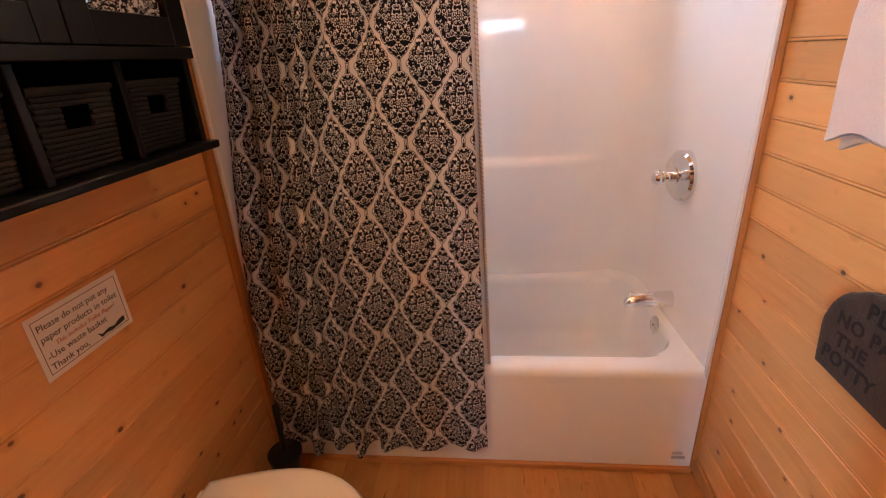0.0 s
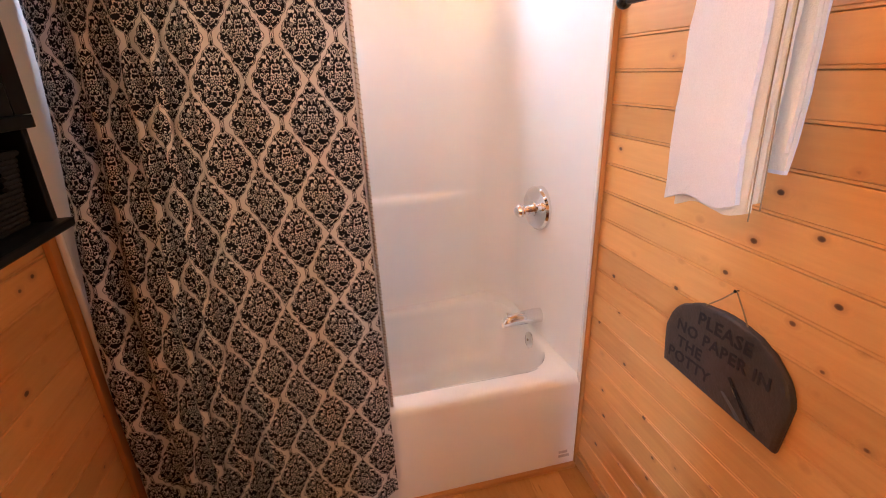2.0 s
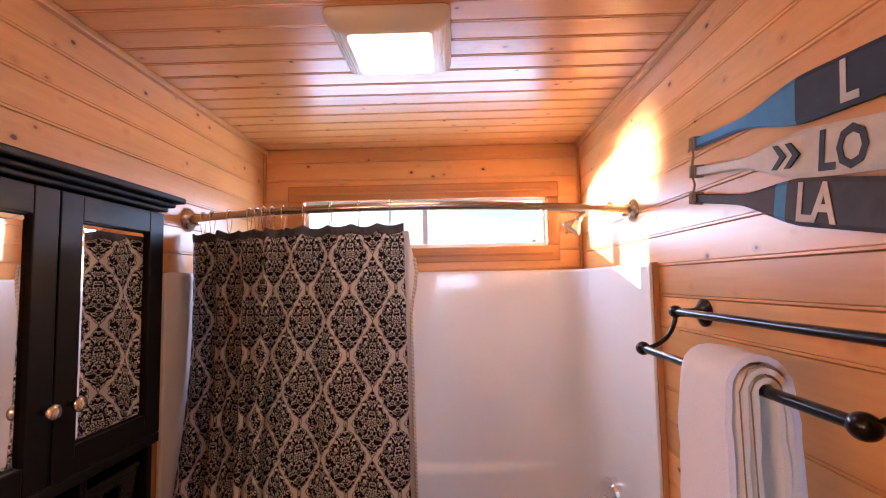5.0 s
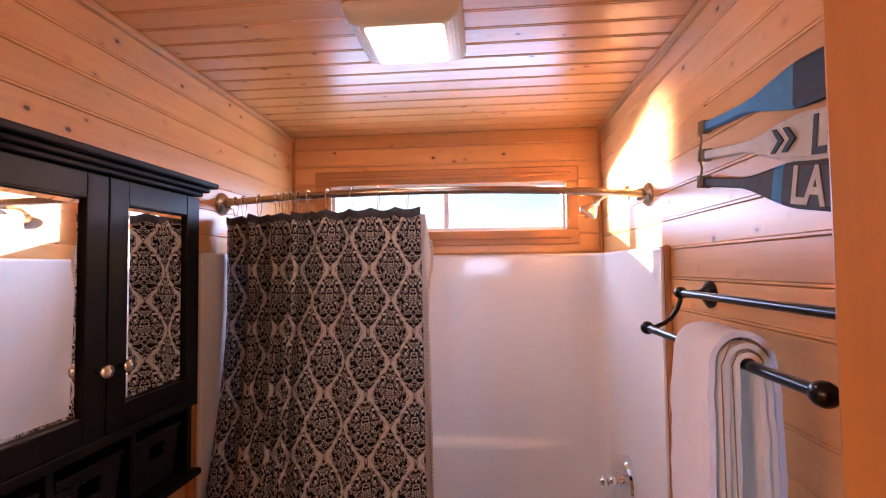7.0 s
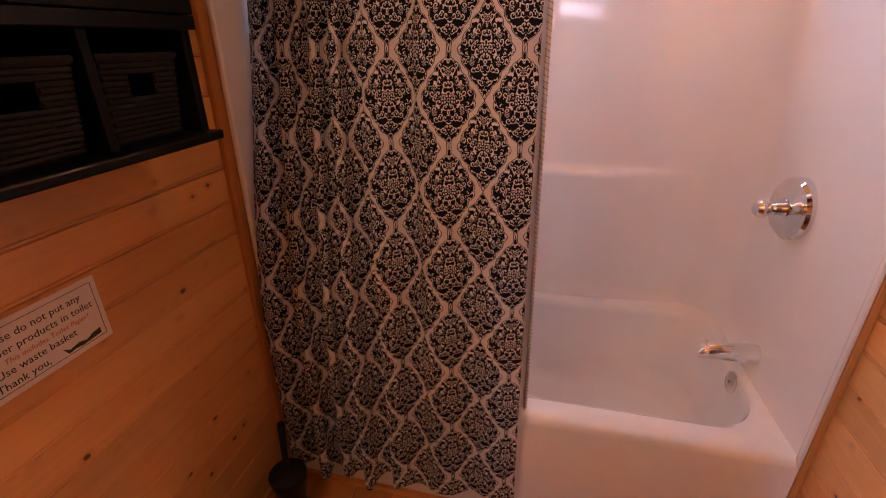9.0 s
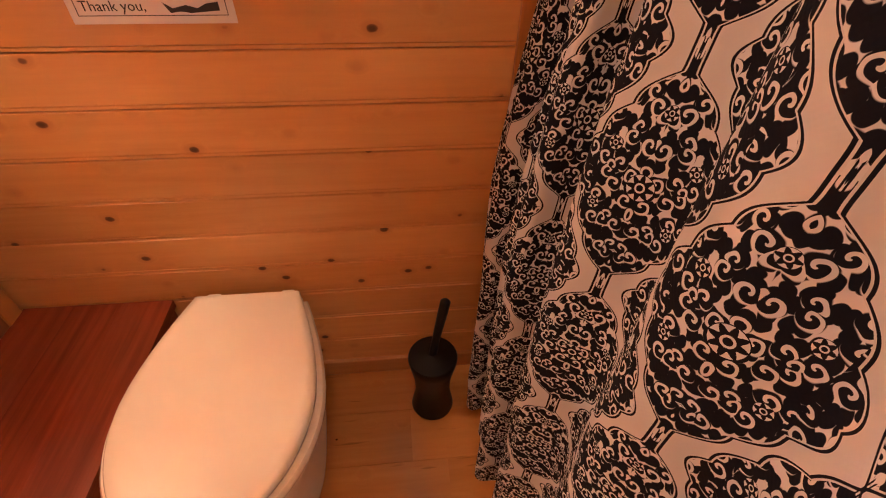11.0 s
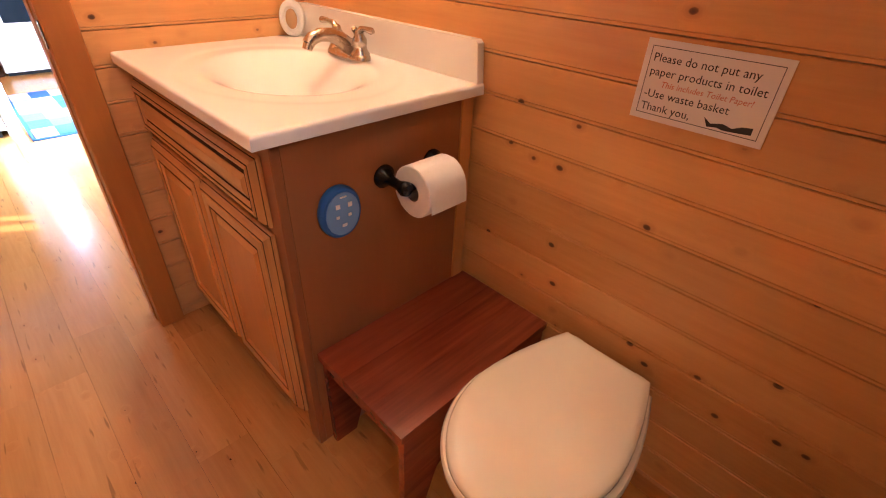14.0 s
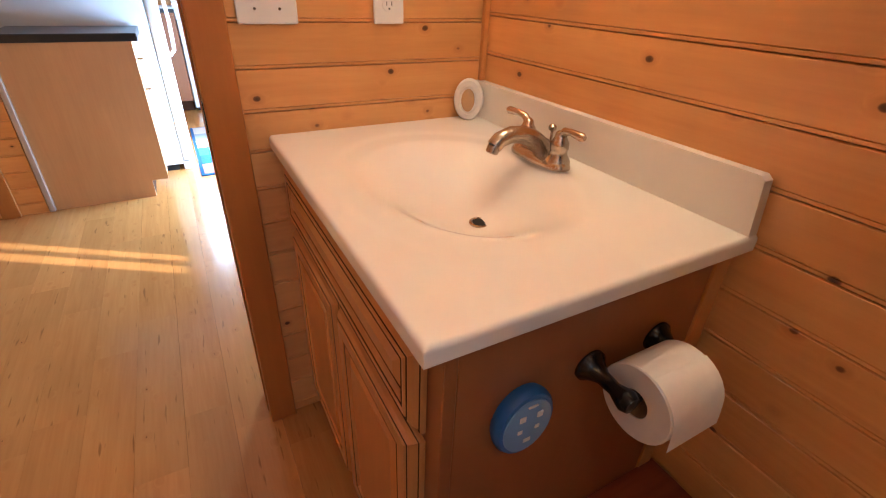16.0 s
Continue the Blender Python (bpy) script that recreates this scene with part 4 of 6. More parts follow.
def basket(yc, w):
    """A woven box: stacked strands over and under upright stakes, with a cut handle hole."""
    t = thing("basket", "charcoal woven storage basket in a cabinet cubby", "basket", (0.09, yc, 1.2528), group="baskets in the wall cabinet")
    z0, h = 1.254, 0.128
    rows = 15
    for side in range(4):
        for r in range(rows):
            bm = bmesh.new()
            z = z0 + 0.004 + h * (r + 0.5) / rows
            f = 0.90 + 0.10 * (r / rows)
            hw, x0, x1 = w / 2 * f, 0.022, 0.045 + 0.115 * f
            n = 22
            pts = []
            for k in range(n + 1):
                s = k / n
                wob = 0.0016 * (1 if (k + r) % 2 else -1)
                if side == 0:
                    yy = -hw + 2 * hw * s
                    if 8 <= r <= 11 and abs(yy) < 0.022:
                        continue
                    pts.append((x1 + wob, yc + yy, z))
                elif side == 1:
                    pts.append((x0 - wob, yc - hw + 2 * hw * s, z))
                elif side == 2:
                    pts.append((x0 + (x1 - x0) * s, yc + hw + wob, z))
                else:
                    pts.append((x0 + (x1 - x0) * s, yc - hw - wob, z))
            if side == 0 and 8 <= r <= 11:
                m = len(pts) // 2
                part("strand", tube(bmesh.new(), pts[:m], 0.0042, 5), WICKER, t, smooth=70)
                tube(bm, pts[m:], 0.0042, 5)
            else:
                tube(bm, pts, 0.0042, 5)
            part("strand", bm, WICKER, t, smooth=70)
    part("bottom", B(0.026, 0.140, yc - w / 2 * 0.9, yc + w / 2 * 0.9, z0 - 0.001, z0 + 0.006), WICKER, t)
    bm = bmesh.new()
    pts = [(0.02, yc - w / 2, z0 + h + 0.004), (0.162, yc - w / 2, z0 + h + 0.004), (0.162, yc + w / 2, z0 + h + 0.004), (0.02, yc + w / 2, z0 + h + 0.004), (0.02, yc - w / 2, z0 + h + 0.004)]
    tube(bm, pts, 0.0055, 6)
    part("rim", bm, WICKER, t, smooth=60)


for yc, w in ((-0.7545, 0.15), (-0.562, 0.158), (-0.368, 0.15)):
    basket(yc, w)


# ---------------------------------------------------------------- writing
def text_bm(words, size, m, depth=0.0004, align="LEFT", shear=0.0, spacing=1.0, bold=0.0):
    cu = bpy.data.curves.new("words", "FONT")
    cu.body, cu.size, cu.extrude, cu.align_x, cu.shear, cu.space_character = words, size, depth, align, shear, spacing
    cu.resolution_u, cu.offset = 2, bold
    ob = bpy.data.objects.new("words", cu)
    scene.collection.objects.link(ob)
    dg = bpy.context.evaluated_depsgraph_get()
    me = bpy.data.meshes.new_from_object(ob.evaluated_get(dg))
    bm = bmesh.new()
    bm.from_mesh(me)
    bmesh.ops.transform(bm, matrix=m, verts=bm.verts)
    bpy.data.objects.remove(ob)
    bpy.data.curves.remove(cu)
    bpy.data.meshes.remove(me)
    return bm


def notice():
    t = thing("notice_sign", "laminated white paper notice with black and orange print", "sign", (0.002, -0.545, 0.948))
    y0, y1, z0, z1 = -0.655, -0.437, 0.882, 1.013
    part("sheet", B(0.0006, 0.0020, y0, y1, z0, z1, bev=0.0004, seg=1), PAPER, t)
    for a, b, c, d in ((y0 + 0.010, y1 - 0.010, z1 - 0.0115, z1 - 0.0105), (y0 + 0.010, y1 - 0.010, z0 + 0.0105, z0 + 0.0115), (y0 + 0.010, y0 + 0.011, z0 + 0.0116, z1 - 0.0116), (y1 - 0.011, y1 - 0.010, z0 + 0.0116, z1 - 0.0116)):
        part("border_line", B(0.0019, 0.0024, a, b, c, d), INK, t)

    def line(words, y, z, size, mtl, sh=0.0):
        part("print_line", text_bm(words, size, basis(Vector((0.0024, y, z)), Y, Z, X), 0.0002, shear=sh), mtl, t)

    line("Please do not put any", y0 + 0.016, z1 - 0.034, 0.0190, INK)
    line("paper products in toilet", y0 + 0.016, z1 - 0.056, 0.0190, INK)
    line("This includes Toilet Paper!", y0 + 0.040, z1 - 0.073, 0.0135, RED_INK, 0.15)
    line("-Use waste basket", y0 + 0.016, z1 - 0.092, 0.0190, INK)
    line("Thank you,", y0 + 0.016, z1 - 0.114, 0.0190, INK)
    # plain dark swoosh mark
    pts = [(0.0, 0.014), (0.012, 0.006), (0.03, 0.010), (0.045, 0.006), (0.058, 0.012), (0.074, 0.014), (0.074, 0.003), (0.05, 0.001), (0.035, 0.0), (0.022, 0.002), (0.008, 0.0)]
    part("mark", prism(bmesh.new(), pts, basis(Vector((0.0022, y1 - 0.094, z0 + 0.014)), Y, Z, X), 0.0004), INK, t)


notice()


# ---------------------------------------------------------------- toilet
def toilet():
    cy = -0.541
    t = thing("toilet", "low white ceramic toilet with a closed lid", "toilet", (0.25, cy, 0))

    def outline(x0, x1, back, half, z, n=40, grow=0.0):
        """Straight back edge widening to the round front."""
        pts = []
        L = x1 - x0
        xm = x0 + L * 0.52
        for k in range(n + 1):
            s = k / n
            a = math.pi * (s - 0.5)
            pts.append((xm + (x1 - xm) * math.cos(a), cy + half * math.sin(a)))
        side = []
        for k in range(1, 7):
            s = k / 7
            side.append((xm + (x0 - xm) * s, half + (back - half) * (s ** 1.6)))
        pts = [(x, y) for x, y in pts]
        out = pts + [(x, cy + y) for x, y in side] + [(x0, cy + back), (x0, cy - back)] + [(x, cy - y) for x, y in side[::-1]]
        return [(x, y, z) for x, y in out]

    part("lid", loft(bmesh.new(), [outline(0.058, 0.502, 0.100, 0.155, 0.362), outline(0.054, 0.507, 0.103, 0.159, 0.367), outline(0.054, 0.507, 0.103, 0.159, 0.378), outline(0.057, 0.503, 0.100, 0.155, 0.384), outline(0.068, 0.487, 0.091, 0.143, 0.3865), outline(0.072, 0.482, 0.088, 0.139, 0.3868), outline(0.095, 0.455, 0.075, 0.122, 0.3868)]), PORCELAIN, t, smooth=50)
    part("seat", loft(bmesh.new(), [outline(0.068, 0.506, 0.114, 0.168, 0.340), outline(0.063, 0.511, 0.117, 0.173, 0.345), outline(0.063, 0.511, 0.117, 0.173, 0.356), outline(0.068, 0.507, 0.114, 0.169, 0.3615)]), PORCELAIN, t, smooth=50)
    loops = []
    for z, x0, x1, half, bk in ((0.0, 0.06, 0.432, 0.118, 0.10), (0.012, 0.06, 0.432, 0.118, 0.10), (0.02, 0.06, 0.425, 0.112, 0.098), (0.12, 0.055, 0.415, 0.106, 0.094), (0.21, 0.05, 0.425, 0.112, 0.098), (0.27, 0.05, 0.452, 0.130, 0.102), (0.308, 0.055, 0.488, 0.150, 0.106), (0.326, 0.06, 0.500, 0.157, 0.108), (0.3395, 0.06, 0.500, 0.157, 0.108)):
        loops.append(outline(x0, x1, bk, half, z))
    part("bowl", loft(bmesh.new(), loops), PORCELAIN, t, smooth=50)
    for k in (-1, 1):
        part("hinge_post", B(0.034, 0.0535, cy + k * 0.075 - 0.014, cy + k * 0.075 + 0.014, 0.3405, 0.366, bev=0.004), PORCELAIN, t, smooth=40)
    part("hinge_ledge", B(0.03, 0.0695, cy - 0.10, cy + 0.10, 0.300, 0.340, bev=0.006), PORCELAIN, t, smooth=40)
    part("side_bolt", lathe(bmesh.new(), [(0.007, 0), (0.006, 0.005), (0.001, 0.007)], (0.20, cy + 0.104, 0.075), (0, 1, 0.05), 10), DARK_HOLE, t)
    part("badge", lathe(bmesh.new(), [(0.013, 0), (0.012, 0.002), (0.001, 0.003)], (0.4235, cy + 0.0, 0.032), (1, 0, 0.1), 16, 0.5, 1.0), paint("dark_blue_badge", (0.03, 0.05, 0.09), 0.4), t)
    return t


toilet()


def toilet_brush():
    x, y = 0.115, -0.165
    t = thing("toilet_brush", "black plastic toilet brush in its holder on the floor", "toilet brush", (x, y, 0))
    part("holder", lathe(bmesh.new(), [(0.048, 0.0), (0.052, 0.006), (0.048, 0.03), (0.041, 0.07), (0.043, 0.12), (0.052, 0.17), (0.057, 0.2), (0.055, 0.204), (0.03, 0.207), (0.014, 0.215)], (x, y, 0), n=28), BLACK_PLASTIC, t, smooth=40)
    part("handle", tube(bmesh.new(), [(x, y, 0.21), (x - 0.003, y + 0.008, 0.27), (x - 0.008, y + 0.02, 0.34), (x - 0.010, y + 0.026, 0.375), (x - 0.010, y + 0.027, 0.380)], [0.010, 0.009, 0.011, 0.011, 0.006], 14), BLACK_PLASTIC, t, smooth=50)


toilet_brush()


def bench():
    x0, x1, y0, y1, z = 0.006, 0.497, -1.024, -0.722, 0.325
    t = thing("step_stool", "polished red mahogany step stool between vanity and toilet", "stool", (0.25, -0.87, 0))
    n = 3
    for k in range(n):
        a = y0 + (y1 - y0) * k / n
        part("top_board", B(x0, x1, a + 0.0002, a + (y1 - y0) / n - 0.0002, z - 0.02, z), MAHOGANY, t)
    part("apron", B(x1 - 0.03, x1 - 0.012, y0 + 0.024, y1 - 0.022, z - 0.066, z - 0.0205, bev=0.002), MAHOGANY, t)
    for ya, yb in ((y0 + 0.004, y0 + 0.022), (y1 - 0.020, y1 - 0.002)):
        out = [(x0 + 0.01, 0), (x0 + 0.07, 0), (x0 + 0.10, 0.11), (x0 + 0.17, 0.17), (x0 + 0.31, 0.17), (x0 + 0.385, 0.11), (x0 + 0.42, 0.0), (x1 - 0.008, 0), (x1 - 0.008, z - 0.0205), (x0 + 0.01, z - 0.0205)]
        bm = prism(bmesh.new(), out, basis(Vector((0, yb, 0)), X, Z, -Y), yb - ya)
        part("side_panel", bm, MAHOGANY, t)


bench()


# ---------------------------------------------------------------- vanity
def raised_panel(parent, name, y0, y1, z0, z1, x, fw):
    """Drawer or door front: framed, with a dark glazed groove and a raised middle."""
    def rect(i, xx):
        return [(xx, y0 + i, z0 + i), (xx, y1 - i, z0 + i), (xx, y1 - i, z1 - i), (xx, y0 + i, z1 - i)]

    # outer edge: step, slope and bead; inner edge: bead down to a glazed groove round the raised panel
    d = part(name, loft(bmesh.new(), [rect(0, x), rect(0, x + 0.005), rect(0.002, x + 0.008), rect(0.005, x + 0.008), rect(0.009, x + 0.0145), rect(0.015, x + 0.0195), rect(0.0165, x + 0.0195), rect(0.0195, x + 0.0195), rect(0.0225, x + 0.0225),
                                      rect(fw - 0.012, x + 0.0225), rect(fw - 0.009, x + 0.0205), rect(fw - 0.005, x + 0.0205), rect(fw - 0.001, x + 0.0175), rect(fw + 0.002, x + 0.0135), rect(fw + 0.010, x + 0.0135), rect(fw + 0.012, x + 0.010)]), MAPLE, parent)
    for i, wd, h in ((0.0022, 0.0028, 0.0080), (0.0165, 0.003, 0.0195), (fw - 0.0088, 0.0038, 0.0205), (fw + 0.0022, 0.0068, 0.0135)):
        part("glaze_line", loft(bmesh.new(), [rect(i, x + h - 0.001), rect(i, x + h + 0.0006), rect(i + wd, x + h + 0.0006), rect(i + wd, x + h - 0.001)], cap=False), MAPLE_DARK, d)
    part("panel", loft(bmesh.new(), [rect(fw + 0.0092, x + 0.012), rect(fw + 0.0094, x + 0.0150), rect(fw + 0.020, x + 0.0195), rect(fw + 0.022, x + 0.0205)]), MAPLE, d)
    return d


def vanity():
    x1, y0, y1 = 0.525, -1.778, -1.026
    t = thing("vanity_cabinet", "glazed maple bathroom vanity with one drawer front and two doors", "cabinet", (0.27, -1.4, 0))
    part("side_panel", B(0.052, x1 - 0.0195, y1 - 0.016, y1, 0.0, 0.839, bev=0.001), SIDE_PANEL, t)
    part("scribe_strip", B(0.013, 0.0515, y1 - 0.016, y1 + 0.004, 0.0, 0.839, bev=0.002), PINE_TRIM, t)
    part("carcass", B(0.013, x1 - 0.02, y0 + 0.001, y1 - 0.0165, 0.10, 0.70), SIDE_PANEL, t)
    part("toe_kick", B(0.40, x1 - 0.07, y0 + 0.001, y1 - 0.0165, 0.0, 0.0995), SIDE_PANEL, t)
    for a, b, zz in ((y1 - 0.046, y1 + 0.001, 0.0), (y0, y0 + 0.03, 0.1)):
        part("stile", B(x1 - 0.019, x1, a, b, zz, 0.839, bev=0.002), SIDE_PANEL, t)
    for a, b in ((0.10, 0.118), (0.642, 0.668), (0.800, 0.839)):
        part("rail", B(x1 - 0.019, x1 - 0.0005, y0 + 0.0305, y1 - 0.0465, a, b, bev=0.001), MAPLE_H, t)
    raised_panel(t, "drawer", -1.752, -1.062, 0.662, 0.806, x1 + 0.001, 0.038)
    raised_panel(t, "door", -1.405, -1.062, 0.108, 0.645, x1 + 0.001, 0.058)
    raised_panel(t, "door", -1.752, -1.411, 0.108, 0.645, x1 + 0.001, 0.058)


vanity()


def vanity_top():
    t = thing("sink", "glossy white cultured marble sink top with backsplash", "sink", (0.28, -1.39, 0.82))
    x0, x1, y0, y1, zt = 0.0015, 0.561, END + 0.002, -1.005, 0.866
    cx, cy, ax, ay, dp = 0.285, -1.38, 0.195, 0.25, 0.095

    def height(x, y):
        r = math.hypot((x - cx) / ax, (y - cy) / ay)
        z = zt
        if r < 1.0:
            z -= dp * (1 - r * r) ** 1.7
        ring = math.exp(-((r - 1.17) / 0.07) ** 2)
        z -= 0.002 * (1 if r < 1.17 else ring)
        edge = min(x1 - x, y1 - y)
        if edge < 0.008:
            z -= 0.008 - math.sqrt(max(0, 0.008 ** 2 - (0.008 - edge) ** 2))
        return z

    def steps(a, b, n):
        return [a + (b - a) * k / n for k in range(n + 1)]

    xs = steps(x0, x1 - 0.008, 72) + [x1 - 0.0055, x1 - 0.003, x1 - 0.001, x1]
    ys = steps(y0, y1 - 0.008, 96) + [y1 - 0.0055, y1 - 0.003, y1 - 0.001, y1]
    bm = bmesh.new()
    g = [[bm.verts.new((x, y, height(x, y))) for y in ys] for x in xs]
    for a, b in zip(g, g[1:]):
        for k in range(len(ys) - 1):
            bm.faces.new((a[k], b[k], b[k + 1], a[k + 1]))
    rim = [r[0] for r in g] + g[-1][1:] + [r[-1] for r in g[::-1]][1:] + g[0][::-1][1:-1]
    low = [bm.verts.new((v.co.x, v.co.y, 0.8405)) for v in rim]
    ring_faces(bm, [rim, low], cap=False)
    for f in bm.faces:
        f.smooth = True
    top = part("top", bm, MARBLE, t, smooth=45)
    out = [(y0, zt + 0.0002), (y1 - 0.004, zt + 0.0002), (y1 - 0.012, 0.950), (y1 - 0.02, 0.957), (y0, 0.957)]
    bm = prism(bmesh.new(), out, basis(Vector((0.0015, 0, 0)), Y, Z, X), 0.021)
    part("backsplash", bm, MARBLE, t)
    dr = part("drain", lathe(bmesh.new(), [(0.022, 0), (0.022, 0.003), (0.018, 0.004), (0.016, 0.002)], (0.255, -1.368, height(0.255, -1.368) - 0.001), n=20), NICKEL, t, smooth=40)
    part("drain_hole", lathe(bmesh.new(), [(0.0155, 0), (0.0155, 0.0008)], (0.255, -1.368, height(0.255, -1.368) + 0.0015), n=16), DARK_HOLE, dr)
    return t


vanity_top()


def faucet():
    x, y, z = 0.088, -1.415, 0.8655
    t = thing("faucet", "brushed nickel two-lever basin faucet with arched spout", "faucet", (x, y, z))
    loops = []
    for h, rx, ry in ((0.0, 0.029, 0.082), (0.006, 0.029, 0.082), (0.012, 0.026, 0.078), (0.018, 0.021, 0.066)):
        loops.append([(x + rx * math.copysign(abs(math.cos(a)) ** 0.8, math.cos(a)), y + ry * math.copysign(abs(math.sin(a)) ** 0.6, math.sin(a)), z + h) for a in [2 * math.pi * k / 36 for k in range(36)]])
    part("base", loft(bmesh.new(), loops), NICKEL, t, smooth=50)
    pts = [(x - 0.004, y, z + 0.012), (x + 0.004, y, z + 0.03), (x + 0.022, y, z + 0.044), (x + 0.05, y, z + 0.056), (x + 0.08, y, z + 0.059), (x + 0.106, y, z + 0.052), (x + 0.118, y, z + 0.040)]
    s = part("spout", tube(bmesh.new(), pts, [0.024, 0.021, 0.019, 0.0175, 0.0165, 0.016, 0.0155], 16), NICKEL, t, smooth=60)
    part("aerator", lathe(bmesh.new(), [(0.0125, 0), (0.0125, 0.014), (0.010, 0.016)], (x + 0.117, y, z + 0.042), (0.35, 0, -1), 16), NICKEL, s, smooth=40)
    part("lift_rod", lathe(bmesh.new(), [(0.003, 0), (0.003, 0.045), (0.008, 0.050), (0.0085, 0.056), (0.004, 0.060)], (x - 0.024, y, z + 0.01), n=12), NICKEL, t, smooth=40)
    for k in (-1, 1):
        b = (x - 0.002, y + k * 0.051, z + 0.006)
        h = part("handle_body", lathe(bmesh.new(), [(0.026, 0), (0.025, 0.008), (0.018, 0.02), (0.0165, 0.029), (0.0185, 0.032), (0.018, 0.044), (0.012, 0.054), (0.011, 0.061), (0.006, 0.066)], b, n=20), NICKEL, t, smooth=50)
        part("lever", tube(bmesh.new(), [(b[0], b[1], b[2] + 0.056), (b[0] + 0.002, b[1] + k * 0.012, b[2] + 0.068), (b[0] + 0.004, b[1] + k * 0.03, b[2] + 0.071), (b[0] + 0.006, b[1] + k * 0.06, b[2] + 0.070), (b[0] + 0.006, b[1] + k * 0.067, b[2] + 0.070)], [0.009, 0.008, 0.0065, 0.0085, 0.005], 12), NICKEL, h, smooth=60)


faucet()


def paper_holder():
    t = thing("toilet_paper_holder", "dark bronze two-post toilet paper holder on the vanity side", "paper holder", (0.21, -1.0255, 0.71))
    for x, k in ((0.285, 1), (0.145, -1)):
        p = part("post", lathe(bmesh.new(), [(0.026, 0), (0.026, 0.006), (0.018, 0.014), (0.011, 0.028), (0.010, 0.05), (0.014, 0.062), (0.0165, 0.072), (0.013, 0.081), (0.002, 0.084)], (x, -1.0255, 0.712), (0, 1, -0.06), 20), BLACK_METAL, t, smooth=50)
    part("spindle", tube(bmesh.new(), [(0.148, -0.954, 0.707), (0.282, -0.954, 0.707)], 0.008, 12), BLACK_METAL, t, smooth=60)


paper_holder()


def paper_roll():
    t = thing("toilet_paper_roll", "full white toilet paper roll on its holder", "toilet paper", (0.215, -0.954, 0.69))
    c, r0, r1, a, b = Vector((0, -0.954, 0.694)), 0.021, 0.057, 0.162, 0.267
    rings, n = [], 40
    bm = bmesh.new()
    for x, r in ((a, r0), (a, r1 - 0.002), (a + 0.002, r1), (b - 0.002, r1), (b, r1 - 0.002), (b, r0), ):
        rings.append([bm.verts.new((x, c.y + r * math.cos(q), c.z + r * math.sin(q))) for q in [2 * math.pi * k / n for k in range(n)]])
    ring_faces(bm, rings, cap=False)
    part("tissue", bm, TISSUE, t, smooth=40)
    bm = bmesh.new()
    tube(bm, [(a + 0.001, c.y, c.z), (b - 0.001, c.y, c.z)], r0 - 0.0005, 24, cap=False)
    part("core", bm, paint("cardboard", (0.3, 0.2, 0.12), 0.9), t, smooth=60)
    # the loose end hangs off the front
    bm = bmesh.new()
    pts = [(c.y + (r1 + 0.0015) * math.cos(q), c.z + (r1 + 0.0015) * math.sin(q)) for q in [radians(75 - 12 * k) for k in range(7)]] + [(c.y + 0.060, c.z - 0.012), (c.y + 0.061, c.z - 0.03)]
    loft(bm, [[(a + 0.001, y, z) for y, z in pts] + [(a + 0.001, y - 0.0006, z - 0.0002) for y, z in pts[::-1]], [(b - 0.001, y, z) for y, z in pts] + [(b - 0.001, y - 0.0006, z - 0.0002) for y, z in pts[::-1]]])
    part("loose_sheet", bm, TISSUE, t, smooth=60)


paper_roll()


def blue_disc():
    t = thing("wall_disc", "round blue plastic disc with small pale printed signs", "disc", (0.405, -1.0255, 0.672))
    part("rim", lathe(bmesh.new(), [(0.048, 0), (0.05, 0.006), (0.05, 0.014), (0.046, 0.02), (0.042, 0.021)], (0.405, -1.0255, 0.672), (0, 1, 0), 32, 0.95, 1.15), BLUE_RUBBER, t, smooth=40)
    part("face", lathe(bmesh.new(), [(0.041, 0), (0.0405, 0.002), (0.02, 0.0035), (0.001, 0.004)], (0.405, -1.0045, 0.672), (0, 1, 0), 32, 0.95, 1.15), BLUE_LIGHT, t, smooth=40)
    for dx, dz, w, h in ((-0.016, 0.018, 0.010, 0.010), (0.012, 0.02, 0.010, 0.010), (-0.014, -0.004, 0.008, 0.007), (0.014, -0.003, 0.008, 0.007), (0.0, -0.024, 0.012, 0.007), (-0.002, 0.038, 0.016, 0.003)):
        part("printed_sign", B(0.405 + dx - w / 2, 0.405 + dx + w / 2, -1.0035, -0.9998, 0.672 + dz - h / 2, 0.672 + dz + h / 2, bev=0.001, seg=1), WHITE_PLASTIC, t)


blue_disc()


def night_mirror():
    c = Vector((0.062, -1.745, 0.8665))
    t = thing("air_freshener", "small white oval air freshener with amber middle on the sink", "air freshener", c)
    m = Matrix.Translation(c) @ Matrix.Rotation(radians(-40), 4, "Z")

    def oval(r, h, z):
        return [m @ Vector((r * math.cos(a), z, 0.05 + max(h * math.sin(a), -0.05))) for a in [2 * math.pi * k / 32 for k in range(32)]]

    part("shell", loft(bmesh.new(), [oval(0.034, 0.048, -0.012), oval(0.038, 0.052, -0.006), oval(0.038, 0.052, 0.006), oval(0.034, 0.048, 0.012), oval(0.024, 0.036, 0.013), oval(0.022, 0.034, 0.009)]), WHITE_PLASTIC, t, smooth=50)
    part("amber_middle", loft(bmesh.new(), [oval(0.017, 0.028, 0.0092), oval(0.017, 0.028, 0.014), oval(0.010, 0.018, 0.018)]), paint("amber_gel", (0.5, 0.3, 0.14), 0.15, coat=0.5), t, "amber gel window", smooth=50)


night_mirror()


